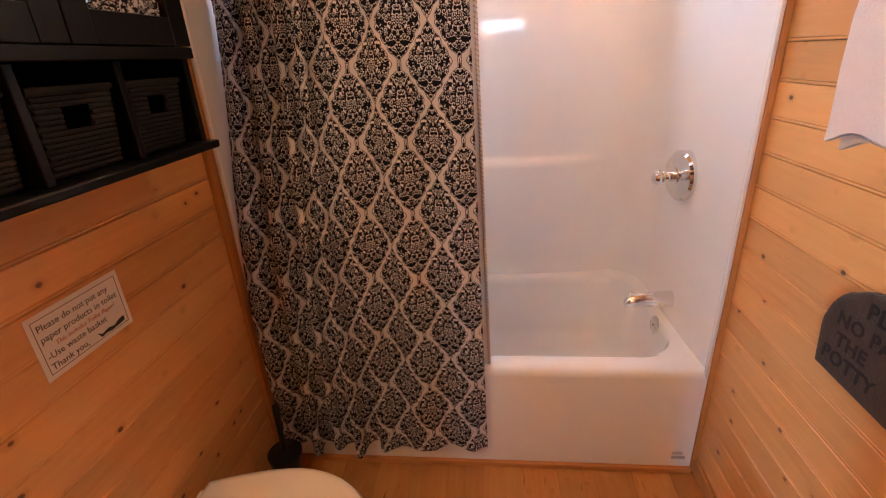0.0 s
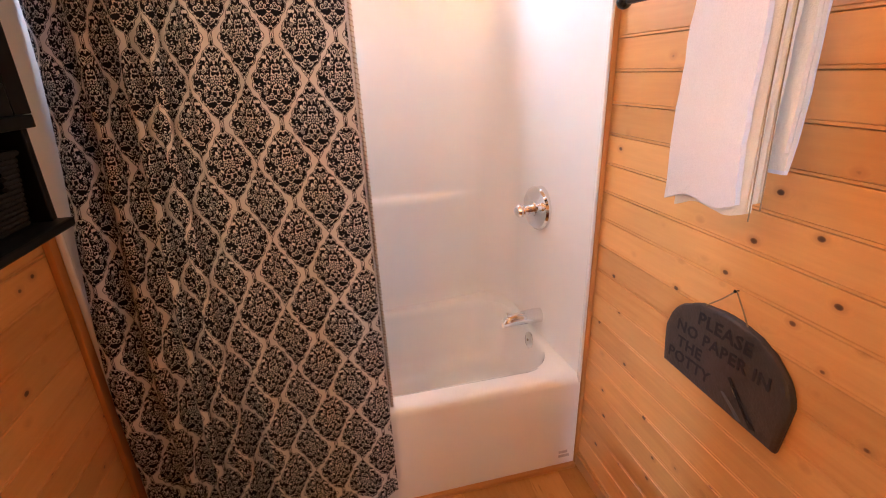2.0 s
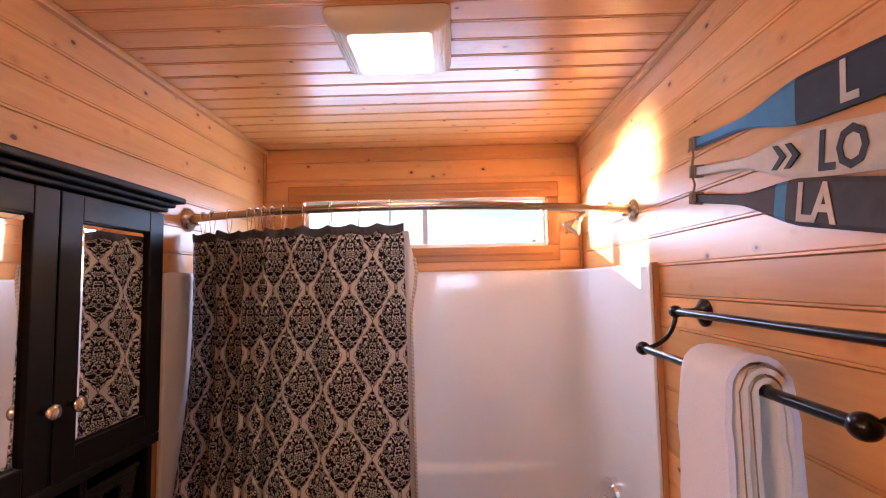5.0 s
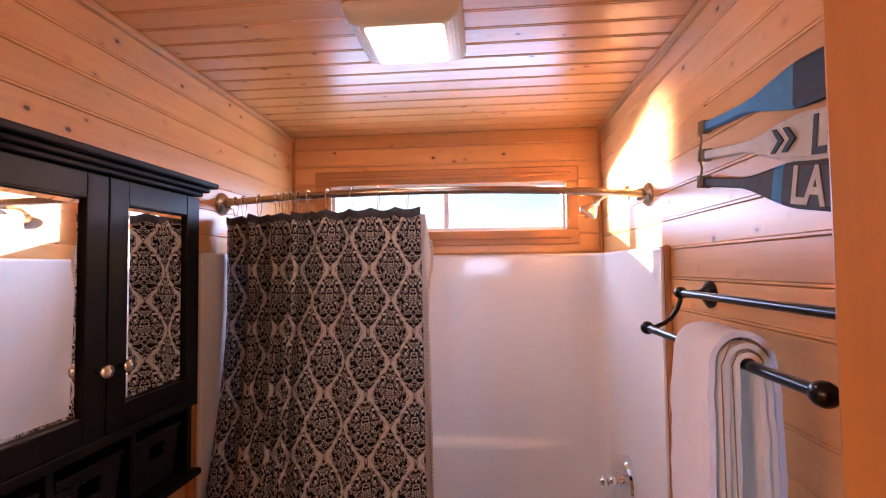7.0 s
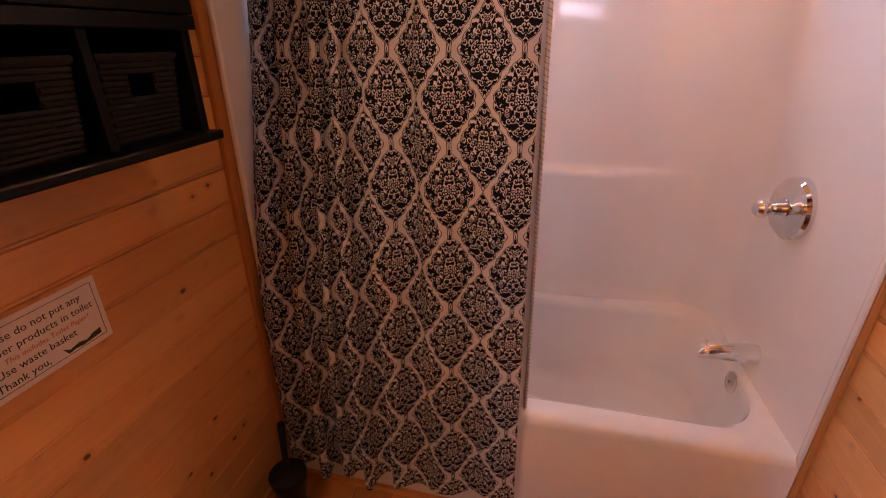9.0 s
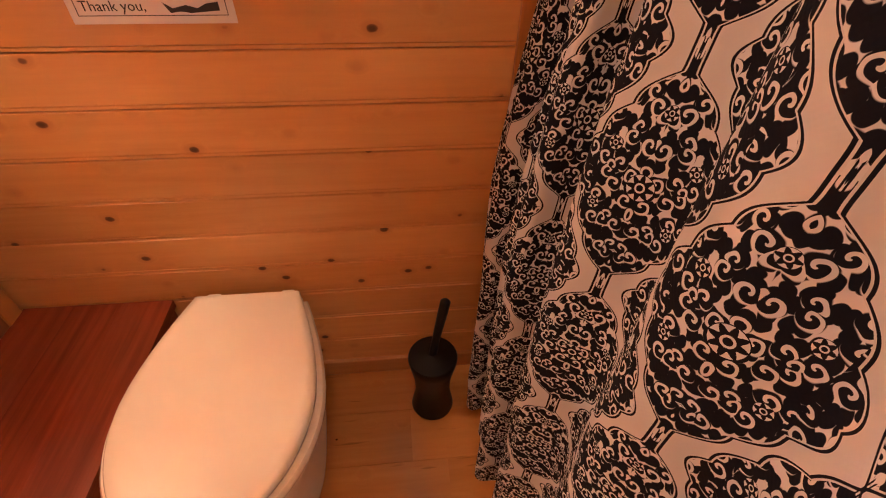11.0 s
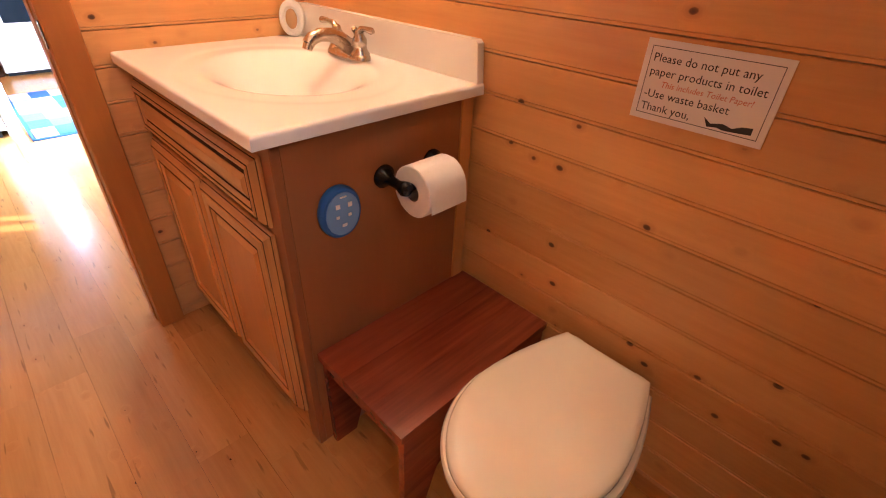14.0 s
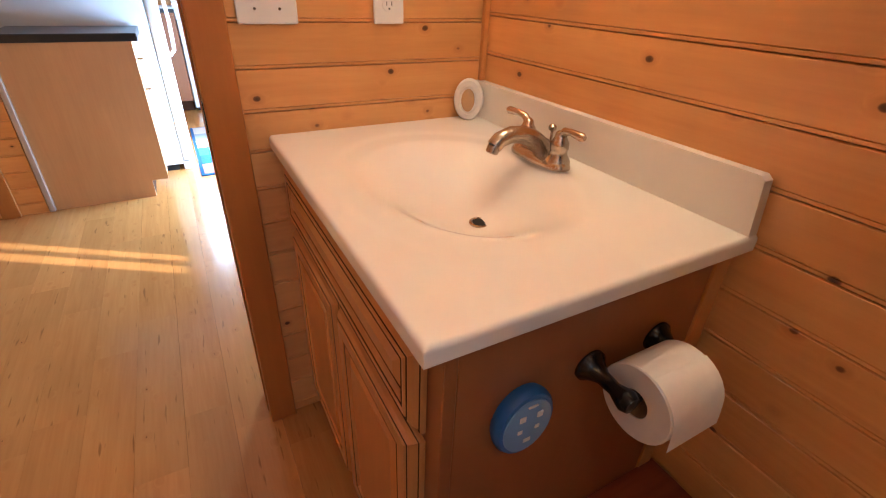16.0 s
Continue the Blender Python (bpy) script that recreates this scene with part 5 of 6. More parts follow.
def wall_plate(name, label, xc, w, toggles):
    t = thing(name, label, "switch" if toggles else "outlet", (xc, END, 1.15))
    z0, z1 = 1.090, 1.206
    part("plate", B(xc - w / 2, xc + w / 2, END + 0.0004, END + 0.006, z0, z1, bev=0.003), WHITE_PLASTIC, t)
    if toggles:
        for dx in (-0.024, 0.024):
            part("rocker", B(xc + dx - 0.005, xc + dx + 0.005, END + 0.006, END + 0.012, 1.137, 1.16, bev=0.002), WHITE_PLASTIC, t)
            for zz in (1.118, 1.178):
                part("screw", lathe(bmesh.new(), [(0.003, 0), (0.0025, 0.001)], (xc + dx, END + 0.006, zz), (0, 1, 0), 10), NICKEL, t)
    else:
        for zz in (1.128, 1.168):
            s = part("socket", lathe(bmesh.new(), [(0.016, 0), (0.0155, 0.0015)], (xc, END + 0.006, zz), (0, 1, 0), 20, 1.0, 0.85), WHITE_PLASTIC, t)
            for dx in (-0.006, 0.006):
                part("slot", B(xc + dx - 0.001, xc + dx + 0.001, END + 0.0074, END + 0.0079, zz - 0.001, zz + 0.007), DARK_HOLE, s)
            part("slot", B(xc - 0.002, xc + 0.002, END + 0.0074, END + 0.0079, zz - 0.009, zz - 0.005), DARK_HOLE, s)


wall_plate("light_switch", "white double toggle switch plate on pine boards", 0.527, 0.118, True)
wall_plate("power_outlet", "white duplex power outlet on pine boards", 0.266, 0.072, False)


# ---------------------------------------------------------------- towel bar, towel, plaque, bin, oars
def towel_bar():
    t = thing("towel_bar", "dark bronze double towel bar on the board wall", "towel bar", (W, -0.55, 1.7))
    xa, za, xb, zb = 1.452, 1.715, 1.369, 1.628
    for y in (-0.243, -0.848):
        part("wall_flange", lathe(bmesh.new(), [(0.034, 0), (0.034, 0.006), (0.026, 0.012), (0.016, 0.018), (0.011, 0.03), (0.010, 0.07)], (W, y, za - 0.004), (-1, 0, 0.02), 24), BLACK_METAL, t, smooth=45)
        arc = [(xa, y, za)] + [(xa - 0.083 * (1 - math.cos(a)) - 0.0, y, za - 0.087 * math.sin(a)) for a in [radians(15 * k) for k in range(1, 7)]]
        part("curved_arm", tube(bmesh.new(), arc, 0.0055, 10), BLACK_METAL, t, smooth=60)
        for p, r in (((xa, y, za), 0.0155), ((xb, y, zb), 0.0165)):
            bm = bmesh.new()
            bmesh.ops.create_uvsphere(bm, u_segments=20, v_segments=12, radius=r, matrix=Matrix.Translation(p) @ Matrix.Diagonal((1, 1.15, 1, 1)))
            part("end_knob", bm, BLACK_METAL, t, smooth=60)
    for x, z in ((xa, za), (xb, zb)):
        part("bar", tube(bmesh.new(), [(x, -0.243, z), (x, -0.848, z)], 0.0088, 16), BLACK_METAL, t, smooth=60)


towel_bar()


def towel():
    t = thing("towel", "thick white towel folded over the lower towel bar with cream edges", "towel", (1.369, -0.58, 1.45))
    xb, zb = 1.369, 1.628
    rnd = random.Random(3)

    def layer(name, r, th, y0, y1, zf, zr, mtl, swell, label=""):
        """One thickness of cloth over the bar: down the front to zf, down the back to zr."""
        prof = []
        for k in range(15):
            prof.append((xb - r - swell * math.sin(math.pi * k / 14) * 0.6, zf + (zb - zf) * k / 14, "f"))
        for k in range(1, 10):
            a = math.pi * (1 - k / 10)
            prof.append((xb + r * math.cos(a), zb + r * math.sin(a), "t"))
        for k in range(13):
            prof.append((xb + r + swell * math.sin(math.pi * k / 12), zb + (zr - zb) * k / 12, "b"))
        ny = 16
        bm = bmesh.new()
        outer, inner = [], []
        for i, (x, z, w) in enumerate(prof):
            p, q = prof[max(i - 1, 0)], prof[min(i + 1, len(prof) - 1)]
            n = Vector((-(q[1] - p[1]), 0, q[0] - p[0])).normalized()
            ro, ri = [], []
            for k in range(ny + 1):
                s = k / ny
                y = y0 + (y1 - y0) * s
                d = 0.004 * noise.noise((y * 18, z * 9, r * 40)) + 0.003 * noise.noise((y * 50, z * 30, 2))
                drop = (zb - z) / (zb - zf) if w == "f" else 0
                y += 0.02 * drop * (s - 0.3)
                zz = z - (0.008 * math.sin(7 * s) + 0.022 * s) * max(0, drop) ** 2
                e = th / 2 * (1 - 0.35 * (abs(2 * s - 1) ** 6))
                ro.append(bm.verts.new((x + n.x * (e + d), y, zz + n.z * (e + d))))
                ri.append(bm.verts.new((x - n.x * (e - d), y, zz - n.z * (e - d))))
            outer.append(ro + ri[::-1])
        ring_faces(bm, outer)
        return part(name, bm, mtl, t, label, smooth=70)

    layer("inner_fold", 0.017, 0.013, -0.688, -0.548, 1.285, 1.36, TOWEL_CREAM, 0.004, "cream inner fold")
    layer("middle_fold", 0.031, 0.013, -0.684, -0.540, 1.268, 1.33, TOWEL_CREAM, 0.006, "cream middle fold")
    layer("outer_fold", 0.046, 0.015, -0.672, -0.530, 1.280, 1.32, TOWEL, 0.010)
    for r, y, zf in ((0.026, -0.6890, 1.275), (0.041, -0.6855, 1.258)):
        part("stitched_edge", tube(bmesh.new(), [(xb - r, y - 0.015, zf), (xb - r, y - 0.006, (zf + zb) / 2), (xb - r * 0.95, y, zb), (xb - r * 0.6, y, zb + r * 0.8), (xb, y, zb + r)], 0.0011, 6), ROPE, t, "brown stitched edge")


towel()


def plaque():
    x = W - 0.002
    t = thing("slate_plaque", "dark carved slate plaque hung from twine on a nail", "plaque", (W, -0.53, 0.87))
    # outline seen from the room: a along -y, b up
    m = basis(Vector((x, -0.36, 0.735)), -Y, Z, -X)
    rnd = random.Random(8)
    pts = [(0.015, 0.018), (0.352, 0.006)]
    n = 26
    for k in range(n + 1):
        a = math.pi * k / n
        pts.append((0.183 + 0.178 * math.cos(a), 0.10 + 0.138 * max(0.0, math.sin(a)) ** 0.8))
    pts = [(p + rnd.uniform(-0.0018, 0.0018), q + rnd.uniform(-0.0018, 0.0018)) for p, q in pts]
    cx, cy = 0.183, 0.11
    loops = []
    for d, k in ((0.0, 1.0), (0.007, 1.005), (0.013, 0.985), (0.0155, 0.945), (0.0145, 0.90)):
        loops.append([m @ Vector((cx + (p - cx) * k, cy + (q - cy) * k, d + (rnd.uniform(-0.0008, 0.0008) if d > 0.005 else 0))) for p, q in pts])
    g = G("slate")
    o = g.coord("Object")
    nn = g.noise(o, 25, 5, 0.65)
    g.bump(g.math("ADD", nn, g.noise(o, 160, 3)), 0.5, 0.004)
    SL = g.done(g.mix(nn, (0.024, 0.015, 0.011), (0.075, 0.05, 0.038)), 0.6)
    s = part("slate", loft(bmesh.new(), loops), SL, t, smooth=30)
    CARVE = paint("carved_grey", (0.013, 0.009, 0.008), 0.7, 0.2)
    for words, a, b, size in (("PLEASE", 0.105, 0.178, 0.046), ("NO PAPER IN", 0.045, 0.132, 0.042), ("THE", 0.055, 0.088, 0.042), ("POTTY", 0.030, 0.046, 0.042)):
        part("carved_word", text_bm(words, size, m @ Matrix.Translation((a, b, 0.0152)), 0.0007, spacing=1.08, bold=0.0009), CARVE, s)
    TAN = paint("tan_inlay", (0.30, 0.24, 0.15), 0.6, 0.15)
    for pts2, mt in (([(0.215, 0.10), (0.222, 0.104), (0.305, 0.025), (0.292, 0.02)], CARVE), ([(0.226, 0.094), (0.238, 0.086), (0.246, 0.066), (0.234, 0.076)], TAN), ([(0.25, 0.07), (0.262, 0.058), (0.29, 0.03), (0.276, 0.036)], TAN), ([(0.206, 0.055), (0.214, 0.058), (0.27, 0.02), (0.26, 0.016)], paint("grey_inlay", (0.10, 0.10, 0.10), 0.6))):
        part("carved_boat", prism(bmesh.new(), pts2, m @ Matrix.Translation((0, 0, 0.0142)), 0.0022), mt, s)
    ny, nz = -0.541, 1.032
    part("nail", lathe(bmesh.new(), [(0.0015, 0), (0.0015, 0.010), (0.004, 0.0105), (0.003, 0.012)], (W, ny, nz), (-1, 0, 0), 10), BLACK_METAL, t)
    for a in (0.110, 0.235):
        p = m @ Vector((a, 0.225, 0.008))
        part("twine", tube(bmesh.new(), [p, (W - 0.006, (p.y + ny) / 2, (p.z + nz) / 2 - 0.002), (W - 0.006, ny, nz)], 0.0017, 6), ROPE, t)


plaque()


def waste_bin():
    x0, x1, y0, y1, h = 1.350, 1.512, -0.80, -0.468, 0.312
    t = thing("waste_bin", "slim black plastic waste bin against the board wall", "waste bin", ((x0 + x1) / 2, (y0 + y1) / 2, 0))

    def rr(i, z, r=0.035):
        out = []
        for cx, cy, a0 in ((x1 - i - r, y1 - i - r, 0), (x0 + i + r, y1 - i - r, 90), (x0 + i + r, y0 + i + r, 180), (x1 - i - r, y0 + i + r, 270)):
            for k in range(7):
                a = radians(a0 + 15 * k)
                out.append((cx + r * math.cos(a), cy + r * math.sin(a), z))
        return out

    part("body", loft(bmesh.new(), [rr(0.028, 0.0), rr(0.024, 0.006), rr(0.008, h - 0.02), rr(0.011, h - 0.004), rr(0.014, h - 0.02), rr(0.034, 0.02)], cap=True), BLACK_PLASTIC, t, smooth=45)
    part("rim", loft(bmesh.new(), [rr(0.007, h - 0.016), rr(0.002, h - 0.012), rr(0.0, h - 0.004), rr(0.003, h), rr(0.010, h + 0.001), rr(0.014, h - 0.004), rr(0.0105, h - 0.016)], cap=False), BLACK_PLASTIC, t, smooth=60)


waste_bin()


def oar(yc, zc, slope, paint_list, letters):
    """A small wooden oar against the wall: handle towards the shower, blade towards the door."""
    t = thing("decorative_oar", paint_list["label"], "oar", (W - 0.012, yc, zc), group="wooden oars on the wall")
    ang = math.atan(slope)
    ex = Vector((0, -math.cos(ang), -math.sin(ang)))
    m = basis(Vector((W - 0.004, yc, zc)), ex, Vector((0, -math.sin(ang), math.cos(ang))), -X)

    def half(s):
        if s < 0.17:
            return 0.0105 + 0.002 * s
        if s < 0.36:
            q = (s - 0.17) / 0.19
            return 0.0108 + 0.031 * q * q * (3 - 2 * q)
        if s < 0.62:
            return 0.0418 - 0.004 * ((s - 0.36) / 0.26)
        return max(0.012, 0.0378 - 0.9 * (s - 0.62) ** 2 * 4)

    def piece(name, s0, s1, mtl, lift=0.0, label=""):
        loops = []
        n = max(2, int((s1 - s0) / 0.015))
        for k in range(n + 1):
            s = s0 + (s1 - s0) * k / n
            h, d = half(s) + lift * 0.4, (0.018 if s < 0.2 else 0.018 - 0.007 * min(1, (s - 0.2) / 0.15)) + lift
            loops.append([m @ Vector(p) for p in ((s, -h, 0.001), (s, h, 0.001), (s, h, d * 0.75), (s, h * 0.8, d), (s, -h * 0.8, d), (s, -h, d * 0.75))])
        return part(name, loft(bmesh.new(), loops), mtl, t, label)

    for name, s0, s1, mtl in paint_list["pieces"]:
        piece(name, s0, s1, mtl)
    # rope wrapped round the handle end
    bm = bmesh.new()
    for k in range(4):
        s = 0.0 + 0.007 * k
        h, d = 0.0125, 0.021
        tube(bm, [m @ Vector(p) for p in ((s, -h, 0.001), (s, -h, d), (s, h, d), (s, h, 0.001))], 0.0034, 6)
    part("rope_wrap", bm, ROPE, t, smooth=60)
    for words, s, size, mtl in letters:
        part("painted_letter", text_bm(words, size, m @ Matrix.Translation((s, -size * 0.34, 0.0118)) @ Matrix.Diagonal((0.8, 1, 1, 1)), 0.0005, bold=0.0022), mtl, t)
    for pts, mtl in paint_list.get("marks", ()):
        part("painted_mark", prism(bmesh.new(), pts, m @ Matrix.Translation((0, 0, 0.0112)), 0.0042), mtl, t)
    return m


def oars():
    BLUE = paint("chalky_blue", (0.05, 0.22, 0.42), 0.7, 0.18, 40, bump=0.3)
    NAVY = paint("chalky_navy", (0.022, 0.028, 0.045), 0.7, 0.25, 40, bump=0.3)
    CREAM = paint("chalky_cream", (0.62, 0.57, 0.52), 0.75, 0.14, 40, bump=0.3)
    DARK = paint("weathered_dark", (0.05, 0.035, 0.032), 0.7, 0.3, 40, bump=0.3)
    chev = lambda s: [(s, -0.022), (s + 0.013, -0.022), (s + 0.035, 0.0), (s + 0.013, 0.022), (s, 0.022), (s + 0.02, 0.0)]
    oar(-0.262, 2.124, 0.075, dict(label="sky-blue and navy painted wooden oar with a pale letter", pieces=(("shaft", 0.0, 0.335, BLUE), ("blade", 0.3352, 0.70, NAVY))), (("L", 0.425, 0.09, CREAM),))
    oar(-0.258, 2.056, 0.15, dict(label="cream painted wooden oar with dark arrow marks and letters", pieces=(("shaft", 0.0, 0.70, CREAM),), marks=((chev(0.280), NAVY), (chev(0.312), NAVY))), (("LO", 0.383, 0.09, NAVY),))
    oar(-0.250, 1.992, 0.20, dict(label="dark weathered wooden oar with a blue band and pale letters", pieces=(("shaft", 0.0, 0.288, DARK), ("band", 0.2882, 0.315, BLUE), ("blade", 0.3152, 0.70, DARK))), (("LA", 0.338, 0.092, CREAM),))
    t = thing("hanging_rope", "jute rope tying the three oars together", "rope", (W - 0.03, -0.262, 2.06))
    part("rope", tube(bmesh.new(), [(W - 0.027, -0.272, 2.135), (W - 0.029, -0.283, 2.09), (W - 0.029, -0.268, 2.05), (W - 0.029, -0.282, 2.02), (W - 0.027, -0.262, 1.985)], 0.0028, 8), ROPE, t, smooth=60)


oars()


# ---------------------------------------------------------------- the room beyond the door
KX = -0.2
# both openings in the left wall are added to shape the sun
slab("wall_kitchen_left", [(KX - 0.1, KX, -6.5, -4.36, 0, 2.6), (KX - 0.1, KX, -4.36, -3.58, 0, 0.06), (KX - 0.1, KX, -4.36, -3.58, 0.86, 2.6), (KX - 0.1, KX, -3.58, -2.26, 0, 2.6),
                           (KX - 0.1, KX, -2.26, -2.02, 0, 0.20), (KX - 0.1, KX, -2.26, -2.02, 1.9, 2.6), (KX - 0.1, KX, -2.02, -1.985, 0, 2.6), (KX - 0.1, -0.11, -1.985, -1.9, 0, 2.6)], PINE, "pine outer wall with two openings added to let the sun in", "wall")
slab("wall_kitchen_end", [(KX - 0.1, 0.55, -6.5, -6.4, 0, 2.6), (1.45, 3.6, -6.5, -6.4, 0, 2.6), (0.55, 1.45, -6.5, -6.4, 0, 1.1), (0.55, 1.45, -6.5, -6.4, 1.95, 2.6)], PINE, "pine end wall with an added window opening over the range", "wall")
slab("wall_hall", [(3.4, 3.5, -6.4, -1.89, 0, 2.6), (W + 0.1, 3.4, -1.9, -1.80, 0, 2.6)], PINE, "pine hall wall", "wall")
wall_partition = slab("wall_partition", [(1.48, 3.4, -3.85, -3.763, 0, 2.6)], BACKING, "pine board partition beside the kitchen cabinets", "wall")
for lo, hi in rows_of(0.0, CEIL, 0.06):
    board(wall_partition, "board", basis(Vector((3.4, -3.762, lo)), -X, Z, Y), 3.4 - 1.482, hi - lo)
trim_run("trim", "pale corner trim between cabinet and board wall", paint("pale_trim", (0.55, 0.47, 0.42), 0.4), (1.453, 1.478, -3.80, -3.748, 0.0, 2.1))
trim_run("trim", "orange pine door casing on the board partition", PINE_TRIM, (1.60, 1.68, -3.7495, -3.735, 0.0, 2.1))

# unseen slot with a mullion, added to cut the sun into two floor stripes
sl = thing("window_2", "unseen narrow window added to throw sun stripes on the hall floor", "window", (KX, -2.14, 1.0), kind="structure")
part("window_frame", B(KX - 0.08, KX - 0.03, -2.152, -2.136, 0.201, 1.899), WHITE_VINYL, sl)
for a, b in ((-2.2595, -2.1525), (-2.1355, -2.0205)):
    pn = part("pane", B(KX - 0.06, KX - 0.056, a, b, 0.201, 1.899), GLASS, sl)
    pn.visible_shadow = False
# unseen opening, added and sized so the sun strikes the refrigerator front
lw = thing("window_3", "unseen low window added so that the sun reaches the refrigerator", "window", (KX, -3.97, 0.5), kind="structure")
for a, b, c, d in ((-4.359, -3.581, 0.061, 0.085), (-4.359, -3.581, 0.835, 0.859)):
    part("window_frame", B(KX - 0.08, KX - 0.03, a, b, c, d), WHITE_VINYL, lw)
pn = part("pane", B(KX - 0.06, KX - 0.056, -4.358, -3.582, 0.0855, 0.8345), GLASS, lw)
pn.visible_shadow = False
# made-up window, only gives the kitchen fill lamp an opening
kw = thing("window_4", "unseen window added in the end wall to hold the kitchen fill lamp", "window", (1.0, -6.4, 1.5), kind="structure")
part("window_frame", B(0.55, 1.45, -6.48, -6.44, 1.10, 1.13), WHITE_VINYL, kw)
pn = part("pane", B(0.551, 1.449, -6.462, -6.458, 1.131, 1.949), GLASS, kw)
pn.visible_shadow = False


def base_cabinet():
    t = thing("kitchen_cabinet", "maple kitchen base cabinet with a plain end panel", "cabinet", (1.25, -3.98, 0))
    KM = wood("pale_maple", (0.62, 0.36, 0.17), (0.50, 0.265, 0.115), rough=0.4, grain=1.0, along="Z")
    y1, y0 = -3.765, -4.175
    out = [(0.965, 0.0), (1.45, 0.0), (1.45, 0.855), (0.878, 0.855), (0.878, 0.10), (0.965, 0.10)]
    part("end_panel", prism(bmesh.new(), out, basis(Vector((0, y1, 0)), X, Z, -Y), 0.018), KM, t)
    part("body", B(0.90, 1.45, y0, y1 - 0.0185, 0.1, 0.855), KM, t)
    part("toe_kick", B(0.965, 1.44, y0, y1 - 0.0185, 0.0, 0.0995), MAPLE_DARK, t)
    for a, b in ((0.12, 0.64), (0.66, 0.84)):
        d = part("door" if a < 0.5 else "drawer", B(0.878, 0.899, y0 + 0.01, y1 - 0.03, a, b, bev=0.003), KM, t)
        zz = b - 0.05 if a < 0.5 else (a + b) / 2
        part("pull", tube(bmesh.new(), [(0.878, -3.90, zz), (0.856, -3.905, zz), (0.852, -3.95, zz), (0.856, -3.995, zz), (0.878, -4.0, zz)], 0.005, 8), CHROME, d, smooth=60)
    c = thing("countertop", "dark laminate kitchen countertop", "countertop", (1.25, -3.98, 0.856))
    part("slab", B(0.845, 1.45, y0, y1 + 0.02, 0.8555, 0.895, bev=0.006), paint("dark_laminate", (0.02, 0.02, 0.022), 0.3, 0.3, 60), c)


base_cabinet()


def fridge():
    FW = paint("white_enamel", (0.78, 0.80, 0.82), 0.3, 0.02)
    t = thing("refrigerator", "tall white two-door refrigerator beside the cabinet", "refrigerator", (1.15, -4.55, 0))
    part("body", B(0.79, 1.60, -4.90, -4.185, 0.04, 1.68, bev=0.006), FW, t)
    part("plinth", B(0.82, 1.58, -4.88, -4.2, 0.0, 0.0395), DARK_HOLE, t)
    for z0, z1 in ((0.06, 1.12), (1.13, 1.675)):
        d = part("door", B(0.715, 0.785, -4.90, -4.185, z0, z1, bev=0.014, seg=3), FW, t, smooth=40)
        a, b = (0.72, 1.10) if z0 < 1 else (1.15, 1.4)
        part("handle", tube(bmesh.new(), [(0.715, -4.235, a), (0.685, -4.235, a + 0.03), (0.678, -4.235, (a + b) / 2), (0.685, -4.235, b - 0.03), (0.715, -4.235, b)], 0.011, 10), FW, d, smooth=60)
    part("foot_grille", B(0.735, 0.79, -4.895, -4.19, 0.0, 0.055, bev=0.004), FW, t)


fridge()


def cooker():
    FW = paint("white_range_enamel", (0.8, 0.8, 0.8), 0.25, 0.02)
    x0, x1, y1 = -0.16, 0.60, -5.85
    t = thing("kitchen_range", "white electric kitchen range with a dark oven window", "range", (0.22, -6.12, 0))
    part("body", B(x0, x1, -6.39, y1 - 0.04, 0.03, 0.90, bev=0.004), FW, t)
    part("plinth", B(x0 + 0.02, x1 - 0.02, -6.37, y1 - 0.06, 0.0, 0.0295), DARK_HOLE, t)
    d = part("oven_door", B(x0 + 0.004, x1 - 0.004, y1 - 0.0395, y1, 0.275, 0.80, bev=0.006), FW, t)
    part("oven_window", B(x0 + 0.13, x1 - 0.13, y1 - 0.0005, y1 + 0.003, 0.42, 0.68, bev=0.001), paint("oven_glass", (0.01, 0.02, 0.03), 0.06), d)
    part("oven_handle", tube(bmesh.new(), [(x0 + 0.08, y1, 0.75), (x0 + 0.09, y1 + 0.04, 0.75), (x1 - 0.09, y1 + 0.04, 0.75), (x1 - 0.08, y1, 0.75)], 0.011, 10), FW, d, smooth=60)
    part("drawer", B(x0 + 0.004, x1 - 0.004, y1 - 0.0395, y1 - 0.004, 0.035, 0.262, bev=0.006), FW, t)
    part("cooktop", B(x0, x1, -6.39, y1, 0.9005, 0.918, bev=0.004), FW, t)
    part("backguard", B(x0, x1, -6.39, -6.33, 0.9185, 1.07, bev=0.006), FW, t)


cooker()


def tall_cabinet():
    t = thing("kitchen_cabinet", "dark-edged maple kitchen cabinet beside the range", "cabinet", (0.95, -6.1, 0))
    part("body", B(0.605, 1.60, -6.39, -5.87, 0.1, 0.86, bev=0.003), SIDE_PANEL, t)
    part("toe_kick", B(0.605, 1.6, -6.38, -5.93, 0.0, 0.0995), MAPLE_DARK, t)
    for a, b in ((0.615, 1.09), (1.10, 1.59)):
        part("door", B(a, b, -5.8695, -5.852, 0.12, 0.84, bev=0.003), SIDE_PANEL, t)
    part("top", B(0.605, 1.6, -6.39, -5.84, 0.8605, 0.895, bev=0.004), paint("dark_top", (0.02, 0.02, 0.022), 0.3, 0.3, 60), t)


tall_cabinet()


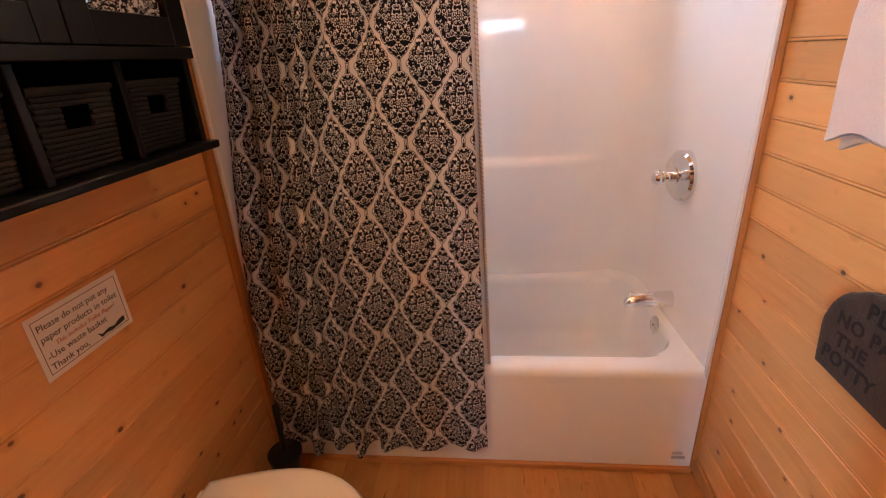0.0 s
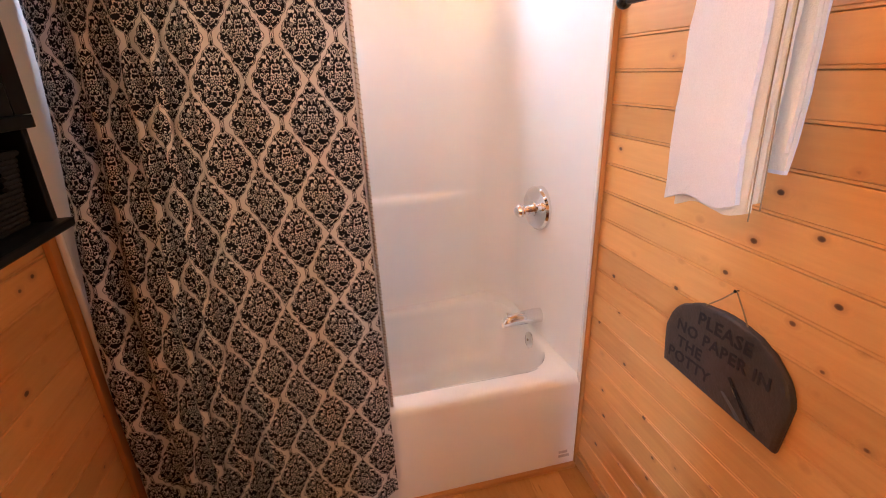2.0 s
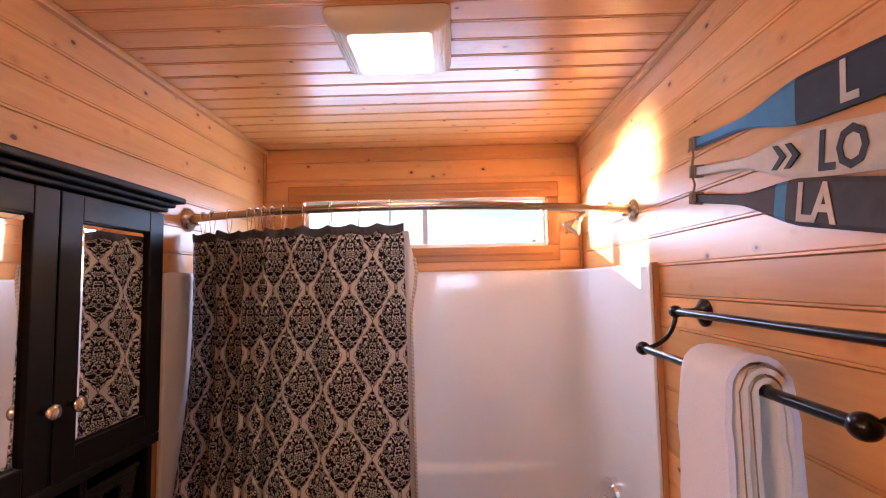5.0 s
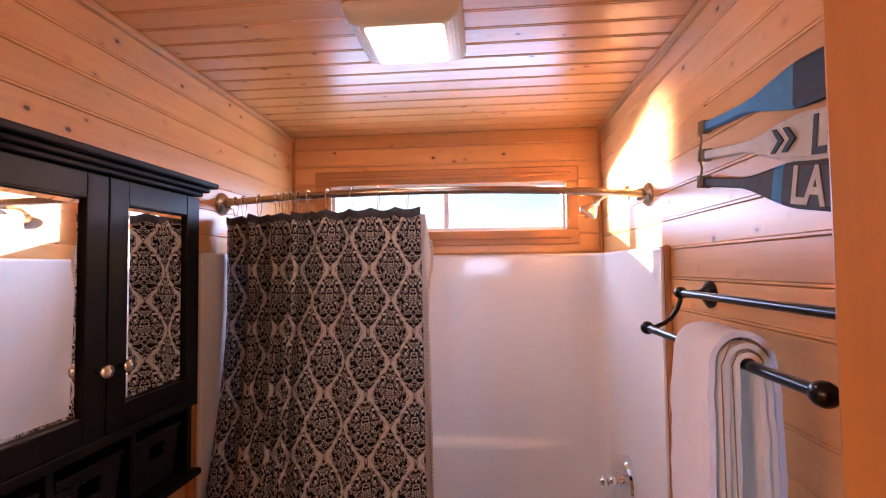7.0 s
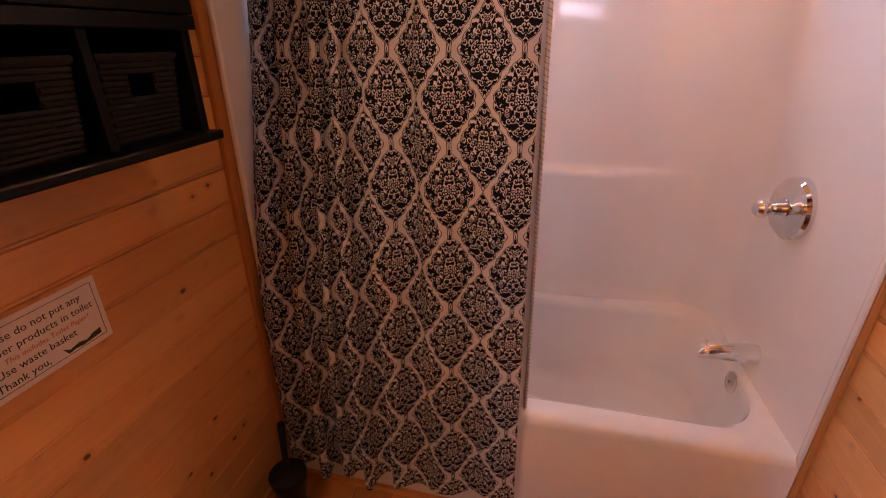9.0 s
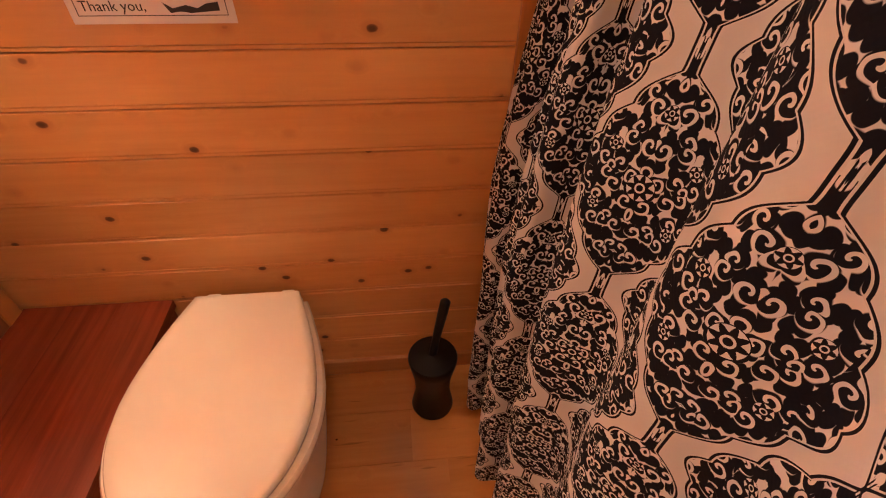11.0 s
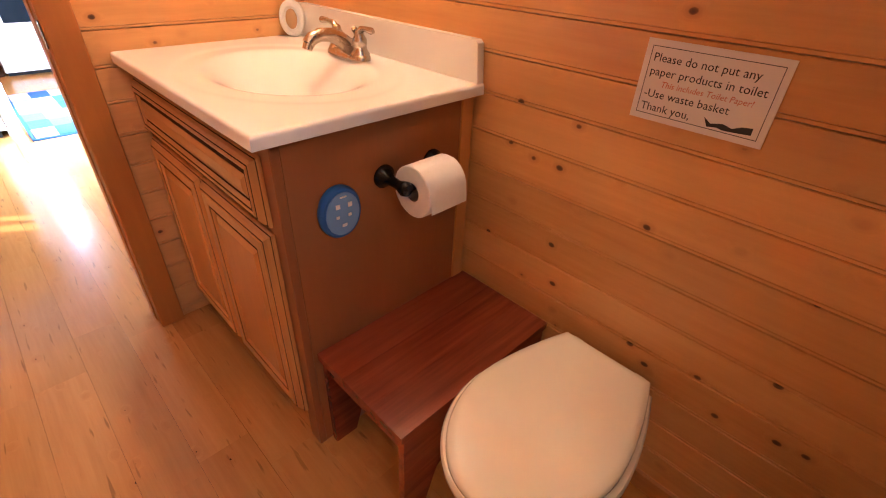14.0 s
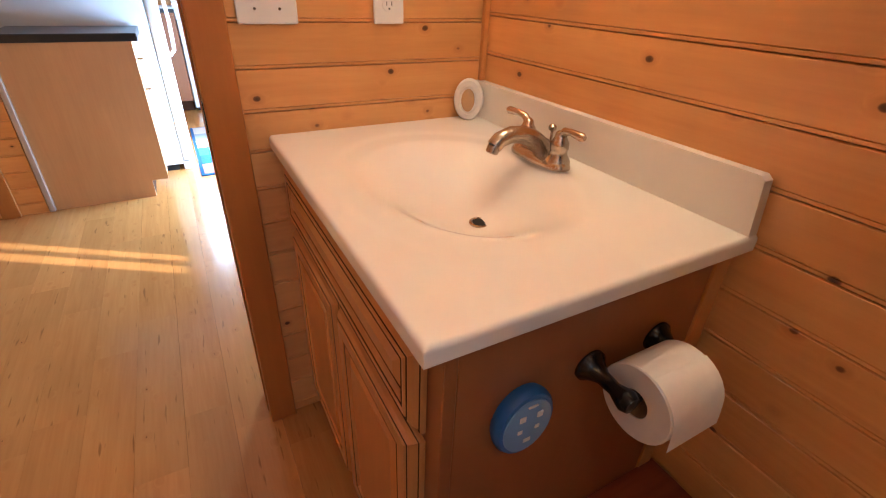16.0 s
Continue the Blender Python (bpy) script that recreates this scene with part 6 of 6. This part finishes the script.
def rug():
    t = thing("rug", "patchwork rug in blue, teal, beige and coral squares on the floor", "rug", (0.44, -4.6, 0))
    cols = {"b": (0.03, 0.10, 0.25), "t": (0.06, 0.25, 0.34), "e": (0.50, 0.43, 0.36), "g": (0.22, 0.25, 0.28), "c": (0.50, 0.22, 0.15), "w": (0.6, 0.56, 0.5)}
    ms = {k: terry("rug_" + k, c) for k, c in cols.items()}
    part("backing", B(0.17, 0.70, -5.22, -4.0, 0.0005, 0.009, bev=0.003), ms["b"], t, "navy rug border")
    lay = ("cbtwge", "btwgeb", "twebte", "ebtwcb")
    for i, row in enumerate(lay):
        for j, k in enumerate(row):
            x0, y1 = 0.19 + 0.1225 * (3 - i), -4.02 - 0.1967 * j
            part("patch", B(x0, x0 + 0.1215, y1 - 0.1955, y1, 0.0085, 0.0118, bev=0.0015, seg=1), ms[k], t)


rug()


# ---------------------------------------------------------------- outdoors
def outdoors():
    g = G("dry_grass")
    n = g.noise(g.coord("Object"), 0.8, 5)
    GR = g.done(g.mix(n, (0.10, 0.09, 0.04), (0.20, 0.17, 0.09)), 0.9)
    bm = bmesh.new()
    bmesh.ops.create_grid(bm, x_segments=2, y_segments=2, size=900, matrix=Matrix.Translation((0, 0, -0.7)))
    single("ground", bm, GR, "dry grassy ground outside", "ground", kind="structure")
    rnd = random.Random(21)
    LEAF = paint("evergreen", (0.09, 0.12, 0.09), 0.8, 0.3, 4)
    BARK = paint("bark", (0.09, 0.06, 0.045), 0.9, 0.3, 8)
    first = thing("pine_tree", "tall dark evergreen far beyond the window", "tree", (0, 0, -0.7), group="evergreens beyond the window")
    part("trunk", tube(bmesh.new(), [(0, 0, -0.7), (0.05, 0, 3), (0, 0.05, 8.2)], [0.2, 0.13, 0.03], 8), BARK, first)
    bm = bmesh.new()
    for k in range(420):
        h = rnd.random() ** 0.8
        z, rad = 0.4 + 7.9 * h, (1 - h) * 1.75 + 0.12
        a, q = rnd.uniform(0, 6.28), rad * rnd.uniform(0.25, 1)
        c = Vector((q * math.cos(a), q * math.sin(a), z - 0.25 * q))
        d = Vector((math.cos(a), math.sin(a), -0.35 + rnd.uniform(-0.2, 0.2))) * rnd.uniform(0.3, 0.55)
        s = Vector((-math.sin(a), math.cos(a), rnd.uniform(-0.3, 0.3))) * rnd.uniform(0.1, 0.2)
        vs = [bm.verts.new(p) for p in (c - s, c + d * 0.6 - s * 0.7, c + d, c + d * 0.6 + s * 0.7, c + s)]
        bm.faces.new(vs)
    part("crown", bm, LEAF, first)
    first.matrix_basis = pose(1.2, 74, -0.7)
    for k in range(9):
        m = pose(-16 + 4.2 * k + rnd.uniform(-1.2, 1.2), 76 + rnd.uniform(-3, 14), -0.7, 0, 0, rnd.uniform(0, 360))
        copy_thing(first, m)


outdoors()


# ---------------------------------------------------------------- boards of walls and floors (last)
def wall_boards():
    for lo, hi in rows_of(0.0, CEIL, 0.844):
        board(wall_left, "board", basis(Vector((-0.012, END, lo)), Y, Z, X), BACK - END, hi - lo)
    for lo, hi in rows_of(0.0, CEIL, 1.301):
        board(wall_right, "board", basis(Vector((W + 0.012, BACK, lo)), -Y, Z, -X), BACK - END, hi - lo)
    for lo, hi in rows_of(1.80, CEIL, 1.85):
        if hi <= WZ0 + 0.03 or lo >= WZ1 - 0.03:
            board(wall_back, "board", basis(Vector((0, BACK + 0.012, lo)), X, Z, -Y), W, hi - lo)
        else:
            lo2, hi2 = lo, hi
            board(wall_back, "board", basis(Vector((0, BACK + 0.012, lo2)), X, Z, -Y), WX0 - 0.001, hi2 - lo2)
            board(wall_back, "board", basis(Vector((WX1 + 0.001, BACK + 0.012, lo2)), X, Z, -Y), W - WX1 - 0.001, hi2 - lo2)
    for lo, hi in rows_of(0.0, CEIL, 1.005):
        a = DX0 - 0.013
        if lo > DZ:
            board(wall_end, "board", basis(Vector((W, END - 0.012, lo)), -X, Z, Y), W, hi - lo)
        else:
            board(wall_end, "board", basis(Vector((a, END - 0.012, lo)), -X, Z, Y), a, hi - lo)
            board(wall_end, "board", basis(Vector((W, END - 0.012, lo)), -X, Z, Y), W - DX1 - 0.013, hi - lo)


def floor_boards():
    rnd = random.Random(11)
    x, wd = 0.0, 0.130
    while x < 2.6:
        y = -6.4 - rnd.uniform(0, 0.9)
        while y < 0.06:
            ln = rnd.choice((0.6, 0.75, 0.9, 1.05))
            a, b = max(y, -6.4), min(y + ln, 0.06)
            if b - a > 0.03 and (x < W + 0.0 or b < -1.75):
                board(floor, "plank", basis(Vector((x + wd, a, -0.012)), Y, -X, Z), round(b - a, 2) if b < 0.05 and a > -6.39 else b - a, wd, 0.012, FLOOR_WOOD, "flat")
            y += ln
        x += wd


wall_boards()
floor_boards()
